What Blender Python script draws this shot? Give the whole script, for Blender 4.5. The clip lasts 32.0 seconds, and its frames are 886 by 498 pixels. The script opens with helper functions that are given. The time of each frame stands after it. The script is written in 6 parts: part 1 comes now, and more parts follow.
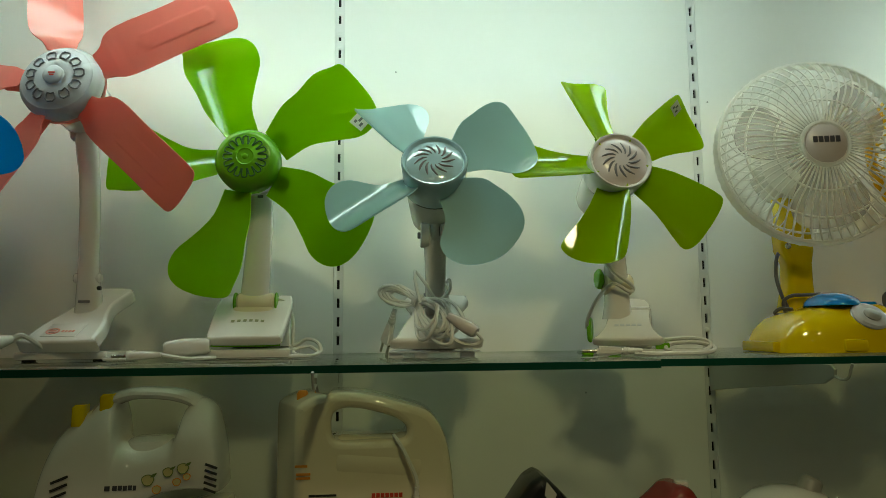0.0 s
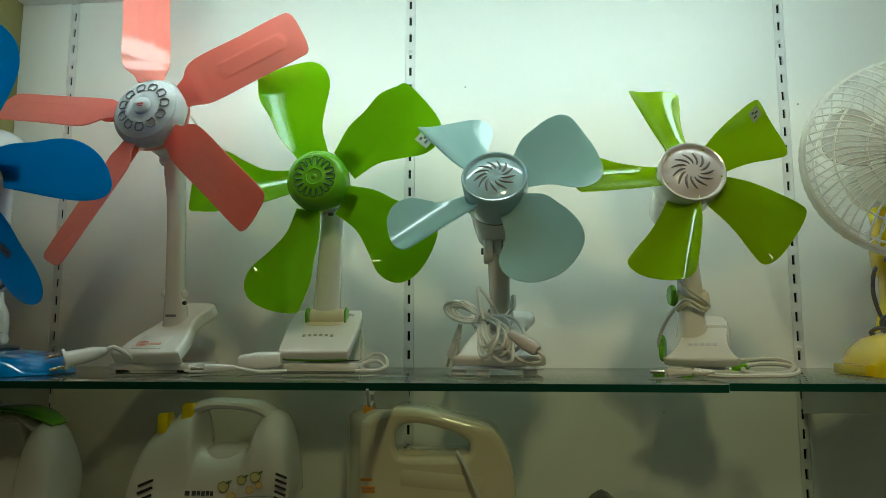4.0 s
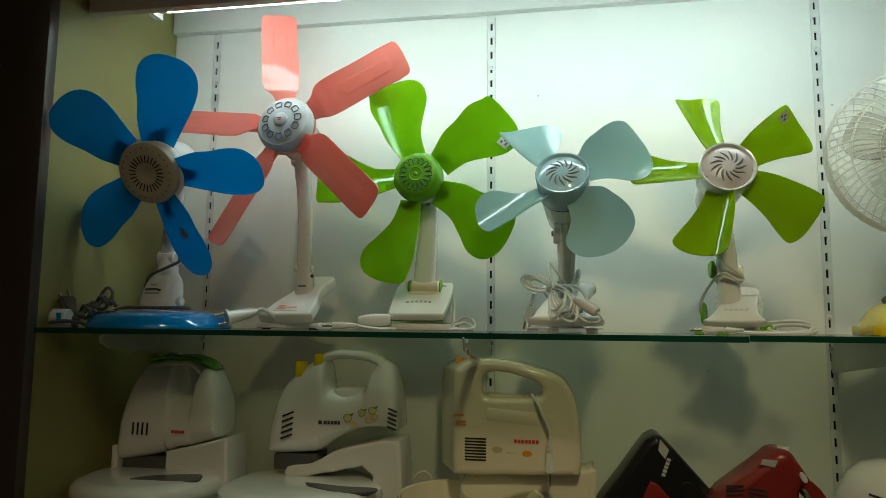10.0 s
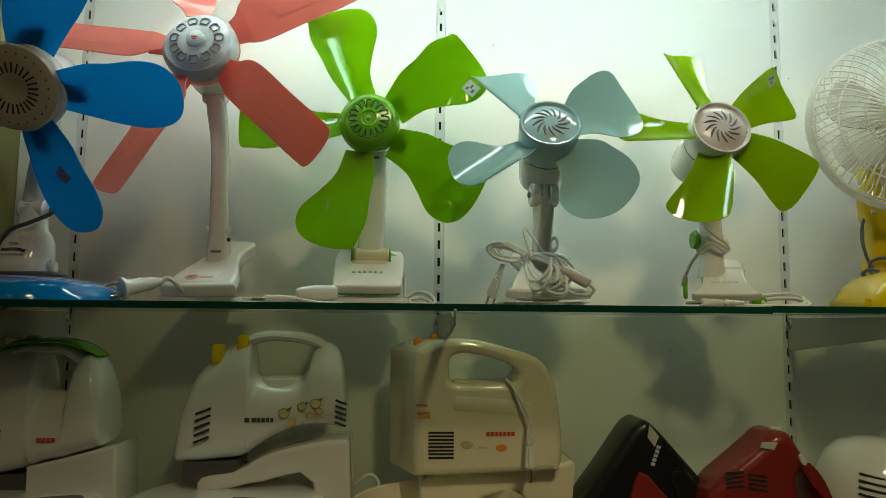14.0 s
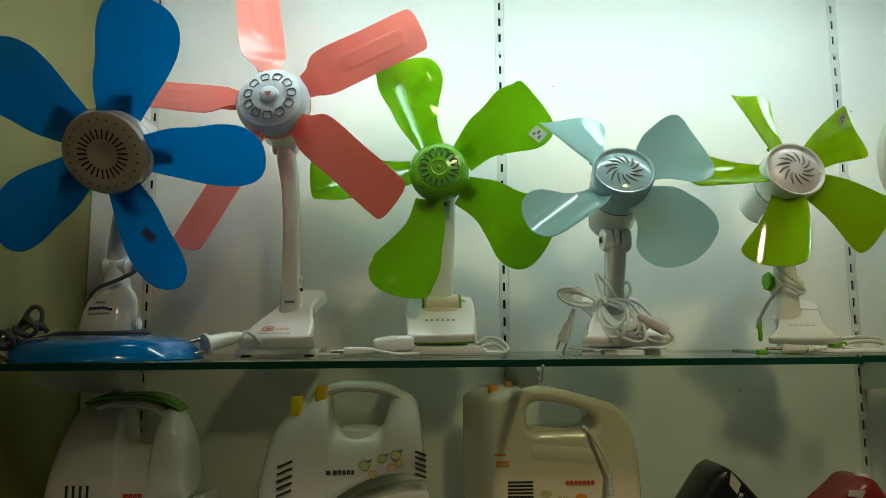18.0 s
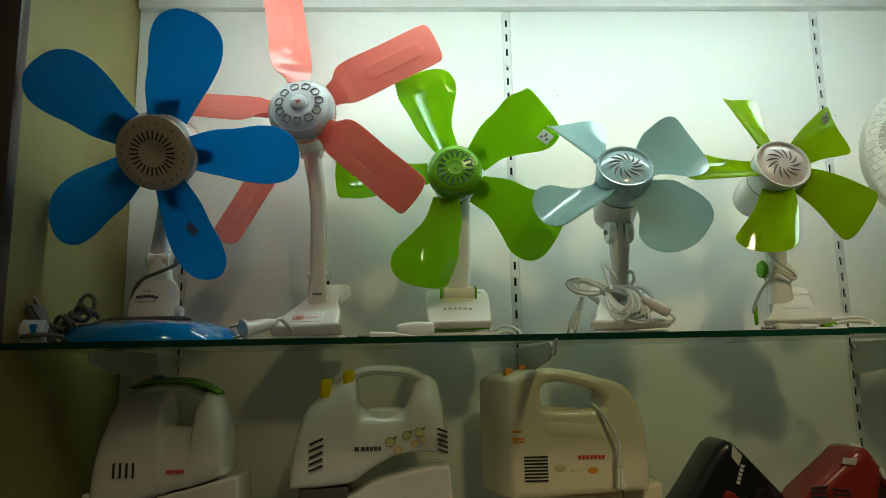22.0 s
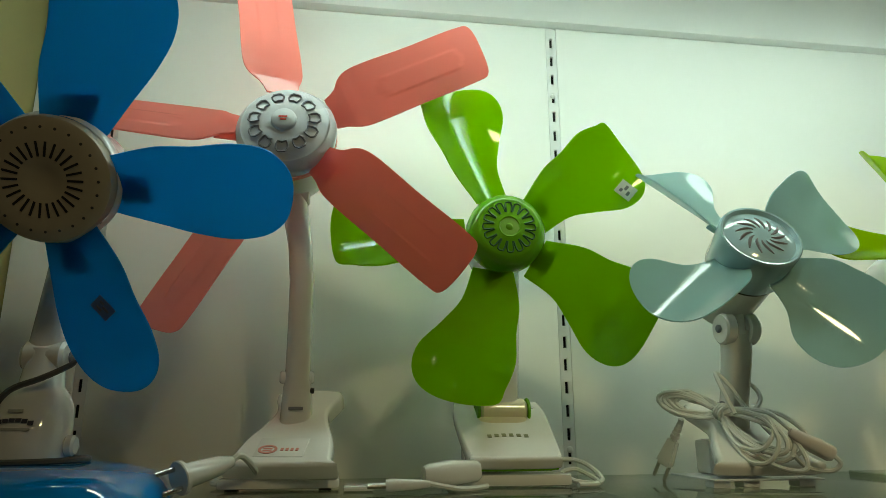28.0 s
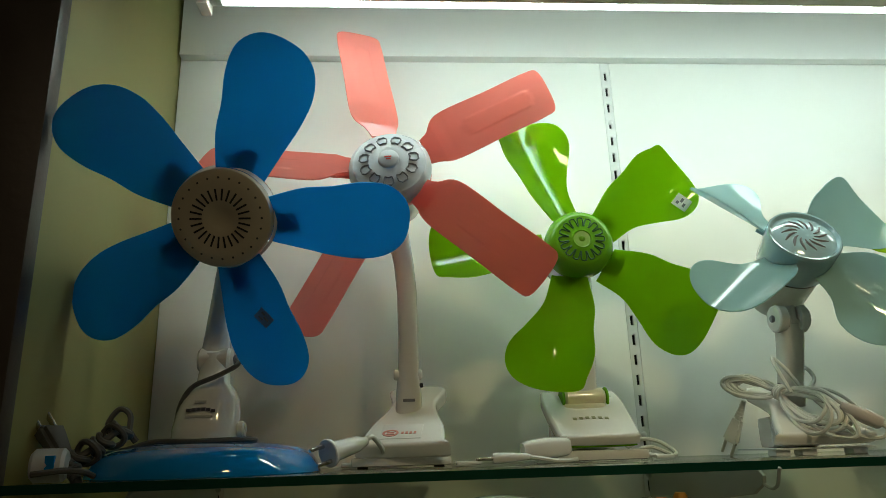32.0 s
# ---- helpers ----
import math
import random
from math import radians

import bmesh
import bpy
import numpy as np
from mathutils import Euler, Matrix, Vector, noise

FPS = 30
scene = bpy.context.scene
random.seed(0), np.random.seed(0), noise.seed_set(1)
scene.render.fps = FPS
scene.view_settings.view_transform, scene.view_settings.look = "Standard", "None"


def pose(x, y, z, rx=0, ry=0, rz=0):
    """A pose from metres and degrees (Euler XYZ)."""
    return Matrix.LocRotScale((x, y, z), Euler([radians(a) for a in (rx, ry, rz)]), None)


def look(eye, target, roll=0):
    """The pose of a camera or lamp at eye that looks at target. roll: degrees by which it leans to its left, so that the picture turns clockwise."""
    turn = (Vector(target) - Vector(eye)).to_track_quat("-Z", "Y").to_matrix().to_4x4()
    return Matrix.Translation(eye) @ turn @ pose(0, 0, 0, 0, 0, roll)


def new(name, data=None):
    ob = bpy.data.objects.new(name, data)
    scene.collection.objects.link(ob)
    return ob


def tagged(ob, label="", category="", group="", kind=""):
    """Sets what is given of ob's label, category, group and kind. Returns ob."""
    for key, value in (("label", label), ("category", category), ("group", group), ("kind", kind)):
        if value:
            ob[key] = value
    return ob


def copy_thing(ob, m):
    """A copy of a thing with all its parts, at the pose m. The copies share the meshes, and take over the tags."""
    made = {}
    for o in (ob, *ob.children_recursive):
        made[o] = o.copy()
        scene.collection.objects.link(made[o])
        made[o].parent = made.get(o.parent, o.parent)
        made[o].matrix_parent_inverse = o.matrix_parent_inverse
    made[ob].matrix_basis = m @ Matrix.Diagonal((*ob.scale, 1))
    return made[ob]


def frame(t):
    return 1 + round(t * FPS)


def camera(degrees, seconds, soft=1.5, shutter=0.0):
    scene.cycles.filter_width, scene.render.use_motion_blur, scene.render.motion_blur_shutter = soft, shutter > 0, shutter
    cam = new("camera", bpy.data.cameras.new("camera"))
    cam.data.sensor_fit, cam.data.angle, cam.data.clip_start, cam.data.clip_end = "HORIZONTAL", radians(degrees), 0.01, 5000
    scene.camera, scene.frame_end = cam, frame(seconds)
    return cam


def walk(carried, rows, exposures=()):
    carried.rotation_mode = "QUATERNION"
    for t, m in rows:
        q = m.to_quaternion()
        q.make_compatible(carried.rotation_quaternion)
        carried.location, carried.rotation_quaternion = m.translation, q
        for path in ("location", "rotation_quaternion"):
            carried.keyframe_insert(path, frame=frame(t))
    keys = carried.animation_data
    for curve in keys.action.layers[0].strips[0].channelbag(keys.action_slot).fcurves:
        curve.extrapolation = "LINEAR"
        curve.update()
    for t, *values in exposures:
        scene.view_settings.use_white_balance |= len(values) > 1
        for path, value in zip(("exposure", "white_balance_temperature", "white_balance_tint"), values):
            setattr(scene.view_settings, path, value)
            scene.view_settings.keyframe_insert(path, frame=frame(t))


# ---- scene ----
cam = camera(65.7, 32.0, soft=0.8)
PATH = [
    (0, (-0.198, 0.204, 1.443), (-0.044, 2.185, 1.67), -0.6),
    (0.5, (-0.111, 0.213, 1.43), (-0.079, 2.205, 1.605), -1.8),
    (1, (-0.028, 0.21, 1.426), (-0.058, 2.203, 1.584), -2.0),
    (1.5, (0.003, 0.208, 1.427), (-0.023, 2.201, 1.597), -2.2),
    (2, (-0.004, 0.213, 1.431), (-0.045, 2.203, 1.624), -1.4),
    (2.5, (-0.012, 0.23, 1.428), (-0.062, 2.222, 1.609), -1.2),
    (3, (-0.035, 0.234, 1.435), (-0.104, 2.223, 1.628), -0.8),
    (3.5, (-0.058, 0.221, 1.438), (-0.172, 2.204, 1.666), 0.2),
    (4, (-0.142, 0.204, 1.457), (-0.292, 2.183, 1.702), 0.0),
    (4.5, (-0.267, 0.211, 1.436), (-0.321, 2.186, 1.742), -0.3),
    (6.5, (-0.437, 0.172, 1.435), (-0.543, 2.143, 1.753), 0.5),
    (7, (-0.359, 0.133, 1.421), (-0.51, 2.105, 1.717), -0.8),
    (7.5, (-0.203, 0.059, 1.416), (-0.469, 2.02, 1.707), -0.8),
    (8, (-0.113, -0.012, 1.413), (-0.467, 1.945, 1.624), -0.5),
    (8.5, (-0.089, -0.039, 1.419), (-0.523, 1.903, 1.621), -1.7),
    (9, (-0.11, -0.032, 1.423), (-0.472, 1.926, 1.618), -1.1),
    (9.5, (-0.134, -0.018, 1.418), (-0.507, 1.937, 1.617), 0.4),
    (10, (-0.136, -0.017, 1.417), (-0.49, 1.94, 1.633), 0.6),
    (10.5, (-0.132, -0.028, 1.419), (-0.509, 1.92, 1.667), 1.1),
    (11, (-0.108, -0.063, 1.389), (-0.492, 1.879, 1.67), -1.4),
    (11.5, (-0.103, -0.095, 1.379), (-0.543, 1.82, 1.753), 0.4),
    (12, (-0.098, -0.095, 1.377), (-0.527, 1.821, 1.758), 1.1),
    (12.5, (-0.108, -0.084, 1.375), (-0.503, 1.842, 1.74), 1.4),
    (13, (-0.183, -0.03, 1.373), (-0.482, 1.922, 1.691), 2.2),
    (13.5, (-0.274, 0.07, 1.378), (-0.373, 2.042, 1.695), 1.4),
    (14, (-0.344, 0.155, 1.384), (-0.221, 2.14, 1.593), 0.5),
    (14.5, (-0.34, 0.179, 1.401), (-0.29, 2.169, 1.601), -0.2),
    (16.5, (-0.184, 0.198, 1.428), (-0.452, 2.171, 1.621), -0.8),
    (17, (-0.322, 0.178, 1.413), (-0.419, 2.167, 1.597), -3.4),
    (17.5, (-0.395, 0.154, 1.423), (-0.383, 2.146, 1.603), -1.8),
    (18, (-0.422, 0.149, 1.435), (-0.354, 2.133, 1.679), -0.4),
    (18.5, (-0.391, 0.125, 1.446), (-0.329, 2.107, 1.707), -0.8),
    (19, (-0.316, 0.074, 1.434), (-0.389, 2.055, 1.701), 0.3),
    (19.5, (-0.205, 0.002, 1.418), (-0.437, 1.973, 1.668), 1.4),
    (20, (-0.192, -0.044, 1.41), (-0.511, 1.917, 1.644), 1.1),
    (20.5, (-0.236, -0.029, 1.396), (-0.549, 1.928, 1.662), 1.0),
    (21, (-0.339, 0.027, 1.383), (-0.466, 2.0, 1.683), -0.2),
    (21.5, (-0.403, 0.053, 1.365), (-0.387, 2.022, 1.717), -0.7),
    (22, (-0.45, 0.079, 1.369), (-0.384, 2.05, 1.699), -1.1),
    (22.5, (-0.491, 0.234, 1.401), (-0.519, 2.194, 1.796), -2.6),
    (23, (-0.561, 0.397, 1.442), (-0.691, 2.34, 1.9), 0.3),
    (23.5, (-0.647, 0.406, 1.457), (-0.626, 2.349, 1.93), -0.5),
    (24, (-0.672, 0.418, 1.461), (-0.453, 2.354, 1.915), -1.0),
    (24.5, (-0.59, 0.432, 1.467), (-0.232, 2.351, 1.904), -2.2),
    (25, (-0.501, 0.452, 1.462), (-0.027, 2.355, 1.855), -2.7),
    (25.5, (-0.443, 0.459, 1.449), (0.132, 2.339, 1.817), -2.8),
    (27.5, (-0.534, 0.444, 1.465), (-0.178, 2.361, 1.908), -1.3),
    (28, (-0.568, 0.426, 1.467), (-0.291, 2.344, 1.961), -0.2),
    (28.5, (-0.594, 0.407, 1.463), (-0.382, 2.325, 1.989), 0.9),
    (29, (-0.611, 0.381, 1.435), (-0.445, 2.313, 1.924), 1.1),
    (29.5, (-0.624, 0.308, 1.39), (-0.516, 2.239, 1.901), 0.9),
    (30, (-0.608, 0.277, 1.354), (-0.415, 2.18, 1.936), -1.0),
    (30.5, (-0.6, 0.251, 1.323), (-0.488, 2.144, 1.957), 0.3),
    (31, (-0.591, 0.247, 1.322), (-0.488, 2.139, 1.963), -0.6),
    (31.5, (-0.6, 0.26, 1.372), (-0.483, 2.137, 2.052), -1.0),
    (32, (-0.628, 0.305, 1.422), (-0.496, 2.22, 1.985), -1.8),
]
walk(cam, [(t, look(eye, target, roll)) for t, eye, target, roll in PATH],
     [(0, -0.2, 6700, 2), (1, 0.05, 6750, 3), (2, 0.0, 6500, 5), (3, 0.0, 6300, 6), (4, -0.12, 6300, 4), (7, 0.02, 6500, 10), (8, 0.0, 6650, 9),
      (9, 0.06, 6450, 9), (10, 0.05, 6300, 9), (13, 0.04, 6300, 10), (14, 0.1, 6550, 8), (17, 0.12, 6250, 9), (18, 0.12, 6250, 9), (19, 0.04, 6300, 8), (20, 0.03, 6600, 9),
      (22, 0.06, 6450, 9), (23, 0.08, 6500, 10), (23.5, 0.25, 6350, 10), (24, 0.26, 6350, 8), (25, -0.2, 6650, 6), (28, -0.16, 6850, 2), (29, -0.03, 6700, 9),
      (30, 0.04, 6600, 9), (31, 0.08, 6500, 10), (32, 0.0, 6600, 10)])

# ---- light ----
world = bpy.data.worlds.new("shop_dark")
scene.world = world
world.use_nodes = True
world.node_tree.nodes["Background"].inputs[0].default_value = (0.5, 0.5, 0.45, 1)
world.node_tree.nodes["Background"].inputs[1].default_value = 0.012

TUBE_STRENGTH = 17.0
SHOP_WATTS = 0.8
SPOT_WATTS = 0.95
WALL_Y = 1.30
SHELF_Z = 1.404
UPRIGHTS = (-0.874, -0.28, 0.32, 0.92)


def shop_lamp(x, y, z, size, watts, colour, target=None, spread=180):
    """A small round-faced ceiling downlight; with a target, a narrower spotlight turned towards it."""
    lamp = bpy.data.lights.new("shop_ceiling_lamp", "AREA")
    lamp.shape, lamp.size, lamp.energy, lamp.color, lamp.spread = "DISK", size, watts, colour, radians(spread)
    ob = new("shop_ceiling_lamp", lamp)
    ob.matrix_world = look((x, y, z), target) if target else pose(x, y, z)
    return ob


for lx, ly in ((-1.5, -0.9), (-0.45, -0.75), (0.75, -0.9), (-0.2, -1.9), (1.3, -1.9), (-1.4, -1.9), (0.6, -3.0), (-0.8, -3.0)):
    shop_lamp(lx, ly, 2.72, 0.09, SHOP_WATTS, (1.0, 0.80, 0.52))
shop_lamp(0.10, -0.31, 2.62, 0.20, SPOT_WATTS, (1.0, 0.85, 0.46), (-0.02, 1.15, 1.20), 62)


# ---- materials ----
def nodes_of(name):
    mat = bpy.data.materials.new(name)
    mat.use_nodes = True
    nt = mat.node_tree
    return mat, nt, nt.nodes["Principled BSDF"]


def surface(name, colour, rough=0.4, vary=0.06, scale=30.0, bump=0.02, metal=0.0, stain=0.0, stain_colour=None, through_light=0.0, spec=0.5, coat=0.0, root_power=0.5):
    """A worn surface: colour variation at two scales, roughness variation and fine relief."""
    mat, nt, p = nodes_of(name)
    L = nt.links
    tc = nt.nodes.new("ShaderNodeTexCoord")
    fine = nt.nodes.new("ShaderNodeTexNoise")
    fine.inputs["Scale"].default_value, fine.inputs["Detail"].default_value = scale * 8, 4
    big = nt.nodes.new("ShaderNodeTexNoise")
    big.inputs["Scale"].default_value, big.inputs["Detail"].default_value = scale * 0.25, 5
    L.new(tc.outputs["Object"], fine.inputs["Vector"])
    L.new(tc.outputs["Object"], big.inputs["Vector"])
    ramp = nt.nodes.new("ShaderNodeMapRange")
    ramp.inputs["From Min"].default_value, ramp.inputs["From Max"].default_value = 0.3, 0.7
    ramp.inputs["To Min"].default_value, ramp.inputs["To Max"].default_value = 1 - vary, 1 + vary
    L.new(big.outputs["Fac"], ramp.inputs["Value"])
    mul = nt.nodes.new("ShaderNodeMix")
    mul.data_type, mul.blend_type = "RGBA", "MULTIPLY"
    mul.inputs["Factor"].default_value = 1.0
    mul.inputs["A"].default_value = (*colour, 1)
    L.new(ramp.outputs["Result"], mul.inputs["B"])
    out = mul.outputs["Result"]
    if stain:
        spots = nt.nodes.new("ShaderNodeTexNoise")
        spots.inputs["Scale"].default_value, spots.inputs["Detail"].default_value = scale * 0.6, 8
        L.new(tc.outputs["Object"], spots.inputs["Vector"])
        mask = nt.nodes.new("ShaderNodeMapRange")
        mask.inputs["From Min"].default_value, mask.inputs["From Max"].default_value = 0.58, 0.72
        mask.inputs["To Max"].default_value = stain
        L.new(spots.outputs["Fac"], mask.inputs["Value"])
        mix = nt.nodes.new("ShaderNodeMix")
        mix.data_type = "RGBA"
        L.new(mask.outputs["Result"], mix.inputs["Factor"])
        L.new(out, mix.inputs["A"])
        mix.inputs["B"].default_value = (*(stain_colour or [c * 0.7 for c in colour]), 1)
        out = mix.outputs["Result"]
    L.new(out, p.inputs["Base Color"])
    rr = nt.nodes.new("ShaderNodeMapRange")
    rr.inputs["To Min"].default_value, rr.inputs["To Max"].default_value = rough * 0.75, rough * 1.3
    L.new(big.outputs["Fac"], rr.inputs["Value"])
    L.new(rr.outputs["Result"], p.inputs["Roughness"])
    p.inputs["Metallic"].default_value = metal
    p.inputs["Specular IOR Level"].default_value = spec
    p.inputs["Coat Weight"].default_value, p.inputs["Coat Roughness"].default_value = coat, 0.02
    if bump:
        b = nt.nodes.new("ShaderNodeBump")
        b.inputs["Strength"].default_value, b.inputs["Distance"].default_value = bump, 0.004
        L.new(fine.outputs["Fac"], b.inputs["Height"])
        L.new(b.outputs["Normal"], p.inputs["Normal"])
    if through_light:
        tr = nt.nodes.new("ShaderNodeBsdfTranslucent")
        root = nt.nodes.new("ShaderNodeGamma")          # the light crosses both faces of the sheet
        root.inputs["Gamma"].default_value = root_power
        L.new(out, root.inputs["Color"])
        L.new(root.outputs["Color"], tr.inputs["Color"])
        ms = nt.nodes.new("ShaderNodeMixShader")
        ms.inputs["Fac"].default_value = through_light
        L.new(p.outputs["BSDF"], ms.inputs[1])
        L.new(tr.outputs["BSDF"], ms.inputs[2])
        L.new(ms.outputs["Shader"], nt.nodes["Material Output"].inputs["Surface"])
    return mat


def sheet_glass(name, tint):
    """Thick tinted sheet glass with dusty faces: it lets part of the light straight through and mirrors at a slant."""
    mat, nt, p = nodes_of(name)
    clear = nt.nodes.new("ShaderNodeBsdfTransparent")
    clear.inputs["Color"].default_value = (*[c ** 0.5 for c in tint], 1)
    gloss = nt.nodes.new("ShaderNodeBsdfGlossy")
    gloss.inputs["Roughness"].default_value = 0.02
    slant = nt.nodes.new("ShaderNodeLayerWeight")
    slant.inputs["Blend"].default_value = 0.5
    steep = nt.nodes.new("ShaderNodeMath")
    steep.operation = "POWER"
    steep.inputs[1].default_value = 5.0
    nt.links.new(slant.outputs["Facing"], steep.inputs[0])
    share = nt.nodes.new("ShaderNodeMapRange")
    share.inputs["To Min"].default_value, share.inputs["To Max"].default_value = 0.04, 0.95
    nt.links.new(steep.outputs["Value"], share.inputs["Value"])
    mix = nt.nodes.new("ShaderNodeMixShader")
    nt.links.new(share.outputs["Result"], mix.inputs["Fac"])
    nt.links.new(clear.outputs["BSDF"], mix.inputs[1])
    nt.links.new(gloss.outputs["BSDF"], mix.inputs[2])
    nt.links.new(mix.outputs["Shader"], nt.nodes["Material Output"].inputs["Surface"])
    return mat


def glow(name, colour, strength):
    mat, nt, p = nodes_of(name)
    p.inputs["Emission Color"].default_value = (*colour, 1)
    p.inputs["Emission Strength"].default_value = strength
    return mat


M_WALL = surface("white_laminate", (0.86, 0.86, 0.82), 0.35, 0.025, 6, 0.03, stain=0.10, stain_colour=(0.62, 0.61, 0.56))
M_BATTEN = surface("white_painted_wood", (0.80, 0.80, 0.77), 0.45, 0.03, 8, 0.05)
M_OLIVE = surface("yellowish_painted_board", (0.315, 0.29, 0.10), 0.5, 0.07, 7, 0.05, stain=0.2, stain_colour=(0.28, 0.25, 0.09))
M_POST = surface("dark_brown_wood", (0.070, 0.052, 0.040), 0.35, 0.25, 10, 0.12, stain=0.4, stain_colour=(0.03, 0.02, 0.015))
M_FASCIA = surface("beige_painted_board", (0.62, 0.53, 0.42), 0.5, 0.05, 6, 0.05)
M_STEEL = surface("white_enamelled_steel", (0.74, 0.74, 0.72), 0.35, 0.05, 20, 0.02)
M_SLOTSHADE = surface("slot_shadow_black", (0.012, 0.012, 0.012), 0.8, 0.1, 20, 0)
M_BRACKET = surface("grey_enamelled_steel", (0.42, 0.43, 0.40), 0.35, 0.06, 20, 0.02, metal=0.2)
M_GLASS = sheet_glass("shelf_glass", (0.60, 0.68, 0.55))
M_EDGE = surface("green_glass_edge", (0.006, 0.06, 0.040), 0.12, 0.3, 12, 0.02)
M_TUBE = glow("lit_fluorescent_tube", (0.775, 1.0, 0.955), TUBE_STRENGTH)
M_CAP = surface("tube_end_metal", (0.6, 0.6, 0.6), 0.3, 0.05, 30, 0, metal=0.8)
M_BLUE = surface("blue_blade_plastic", (0.002, 0.24, 0.68), 0.42, 0.05, 20, 0.02, through_light=0.6)
M_BLUEBASE = surface("glossy_blue_plastic", (0.0, 0.22, 0.62), 0.045, 0.05, 20, 0.01, coat=0.7)
M_PINK = surface("salmon_pink_plastic", (1.0, 0.40, 0.345), 0.06, 0.04, 20, 0.01, through_light=0.62, root_power=1.0, coat=0.7)
M_GREEN = surface("apple_green_plastic", (0.27, 0.64, 0.006), 0.035, 0.04, 20, 0.01, through_light=0.60, coat=0.7)
M_GREENHUB = surface("green_hub_plastic", (0.16, 0.48, 0.015), 0.18, 0.05, 20, 0.02)
M_LIME = surface("lime_green_plastic", (0.36, 0.60, 0.004), 0.035, 0.04, 20, 0.01, through_light=0.56, coat=0.7)
M_SKY = surface("pale_blue_plastic", (0.44, 0.68, 0.70), 0.035, 0.04, 20, 0.01, through_light=0.5, coat=0.7)
M_SKYHUB = surface("pale_blue_hub_plastic", (0.40, 0.60, 0.68), 0.10, 0.05, 20, 0.02, coat=0.5)
M_WHITE = surface("white_plastic", (0.84, 0.83, 0.81), 0.07, 0.05, 20, 0.02, coat=0.7)
M_CREAM = surface("cream_plastic", (0.84, 0.77, 0.60), 0.06, 0.05, 18, 0.02, coat=0.7)
M_GREYWHITE = surface("grey_white_plastic", (0.60, 0.62, 0.66), 0.28, 0.05, 20, 0.02)
M_PEARL = surface("pearl_grey_cover", (0.70, 0.65, 0.66), 0.22, 0.06, 20, 0.02)
M_TAUPE = surface("taupe_hub_cover", (0.62, 0.55, 0.42), 0.38, 0.08, 20, 0.03)
M_DARK = surface("dark_vent", (0.02, 0.02, 0.02), 0.6, 0.1, 20, 0)
M_VENTGREEN = surface("dark_green_vent", (0.022, 0.13, 0.012), 0.5, 0.1, 20, 0)
M_GREYLINE = surface("grey_vent_line", (0.19, 0.19, 0.21), 0.6, 0.1, 20, 0)
M_CABLE_W = surface("white_cable", (0.74, 0.74, 0.70), 0.25, 0.06, 20, 0.02)
M_CABLE_G = surface("grey_cable", (0.10, 0.098, 0.09), 0.45, 0.08, 20, 0.02)
M_METAL = surface("plug_pin_metal", (0.6, 0.57, 0.5), 0.25, 0.05, 30, 0, metal=1.0)
M_YELLOW = surface("glossy_yellow_plastic", (0.80, 0.58, 0.006), 0.08, 0.05, 18, 0.01, coat=0.7)
M_ORANGE = surface("amber_plastic", (0.95, 0.55, 0.006), 0.15, 0.05, 18, 0.01, through_light=0.5, coat=0.4)
M_CAGE = surface("white_cage_plastic", (0.95, 0.94, 0.88), 0.2, 0.04, 20, 0.02, through_light=0.55)
M_FANBLADE = surface("milky_blade_plastic", (0.84, 0.78, 0.74), 0.25, 0.04, 20, 0.01, through_light=0.40, spec=0.4)
nt = M_FANBLADE.node_tree
see = nt.nodes.new("ShaderNodeBsdfTransparent")
half = nt.nodes.new("ShaderNodeMixShader")
half.inputs["Fac"].default_value = 0.55
nt.links.new(nt.nodes["Material Output"].inputs["Surface"].links[0].from_socket, half.inputs[1])
nt.links.new(see.outputs["BSDF"], half.inputs[2])
nt.links.new(half.outputs["Shader"], nt.nodes["Material Output"].inputs["Surface"])
M_BLACK = surface("black_plastic", (0.012, 0.013, 0.016), 0.28, 0.1, 20, 0.03)
M_RED = surface("dark_red_plastic", (0.26, 0.028, 0.022), 0.24, 0.06, 20, 0.02)
M_STICKER = surface("paper_sticker", (0.74, 0.74, 0.70), 0.6, 0.08, 60, 0.02, through_light=0.45)
M_INK = surface("dark_print", (0.05, 0.05, 0.07), 0.6, 0.1, 60, 0)
M_INKRED = surface("red_print", (0.60, 0.05, 0.03), 0.6, 0.1, 60, 0)
M_INKPINK = surface("faded_pink_print", (0.70, 0.30, 0.26), 0.6, 0.1, 60, 0)
M_INKORANGE = surface("orange_print", (0.75, 0.28, 0.03), 0.6, 0.1, 60, 0)
M_INKGREEN = surface("green_print", (0.13, 0.19, 0.06), 0.5, 0.25, 60, 0)
M_INKYELLOW = surface("yellow_print", (0.60, 0.54, 0.26), 0.5, 0.2, 60, 0)
M_BLUEGREY = surface("faded_blue_sticker", (0.20, 0.29, 0.46), 0.6, 0.1, 60, 0.02, through_light=0.4)
M_PRINT = surface("pale_olive_print", (0.30, 0.32, 0.20), 0.6, 0.1, 60, 0)
M_SMOKE = surface("smoke_grey_lid", (0.10, 0.10, 0.10), 0.2, 0.06, 20, 0.02)
M_FLOOR = surface("pale_floor_tile", (0.45, 0.42, 0.36), 0.3, 0.06, 4, 0.02)
M_ROOM = surface("shop_wall_paint", (0.30, 0.27, 0.21), 0.7, 0.08, 3, 0.05)
M_CEIL = surface("shop_ceiling_paint", (0.45, 0.42, 0.36), 0.7, 0.05, 3, 0.05)
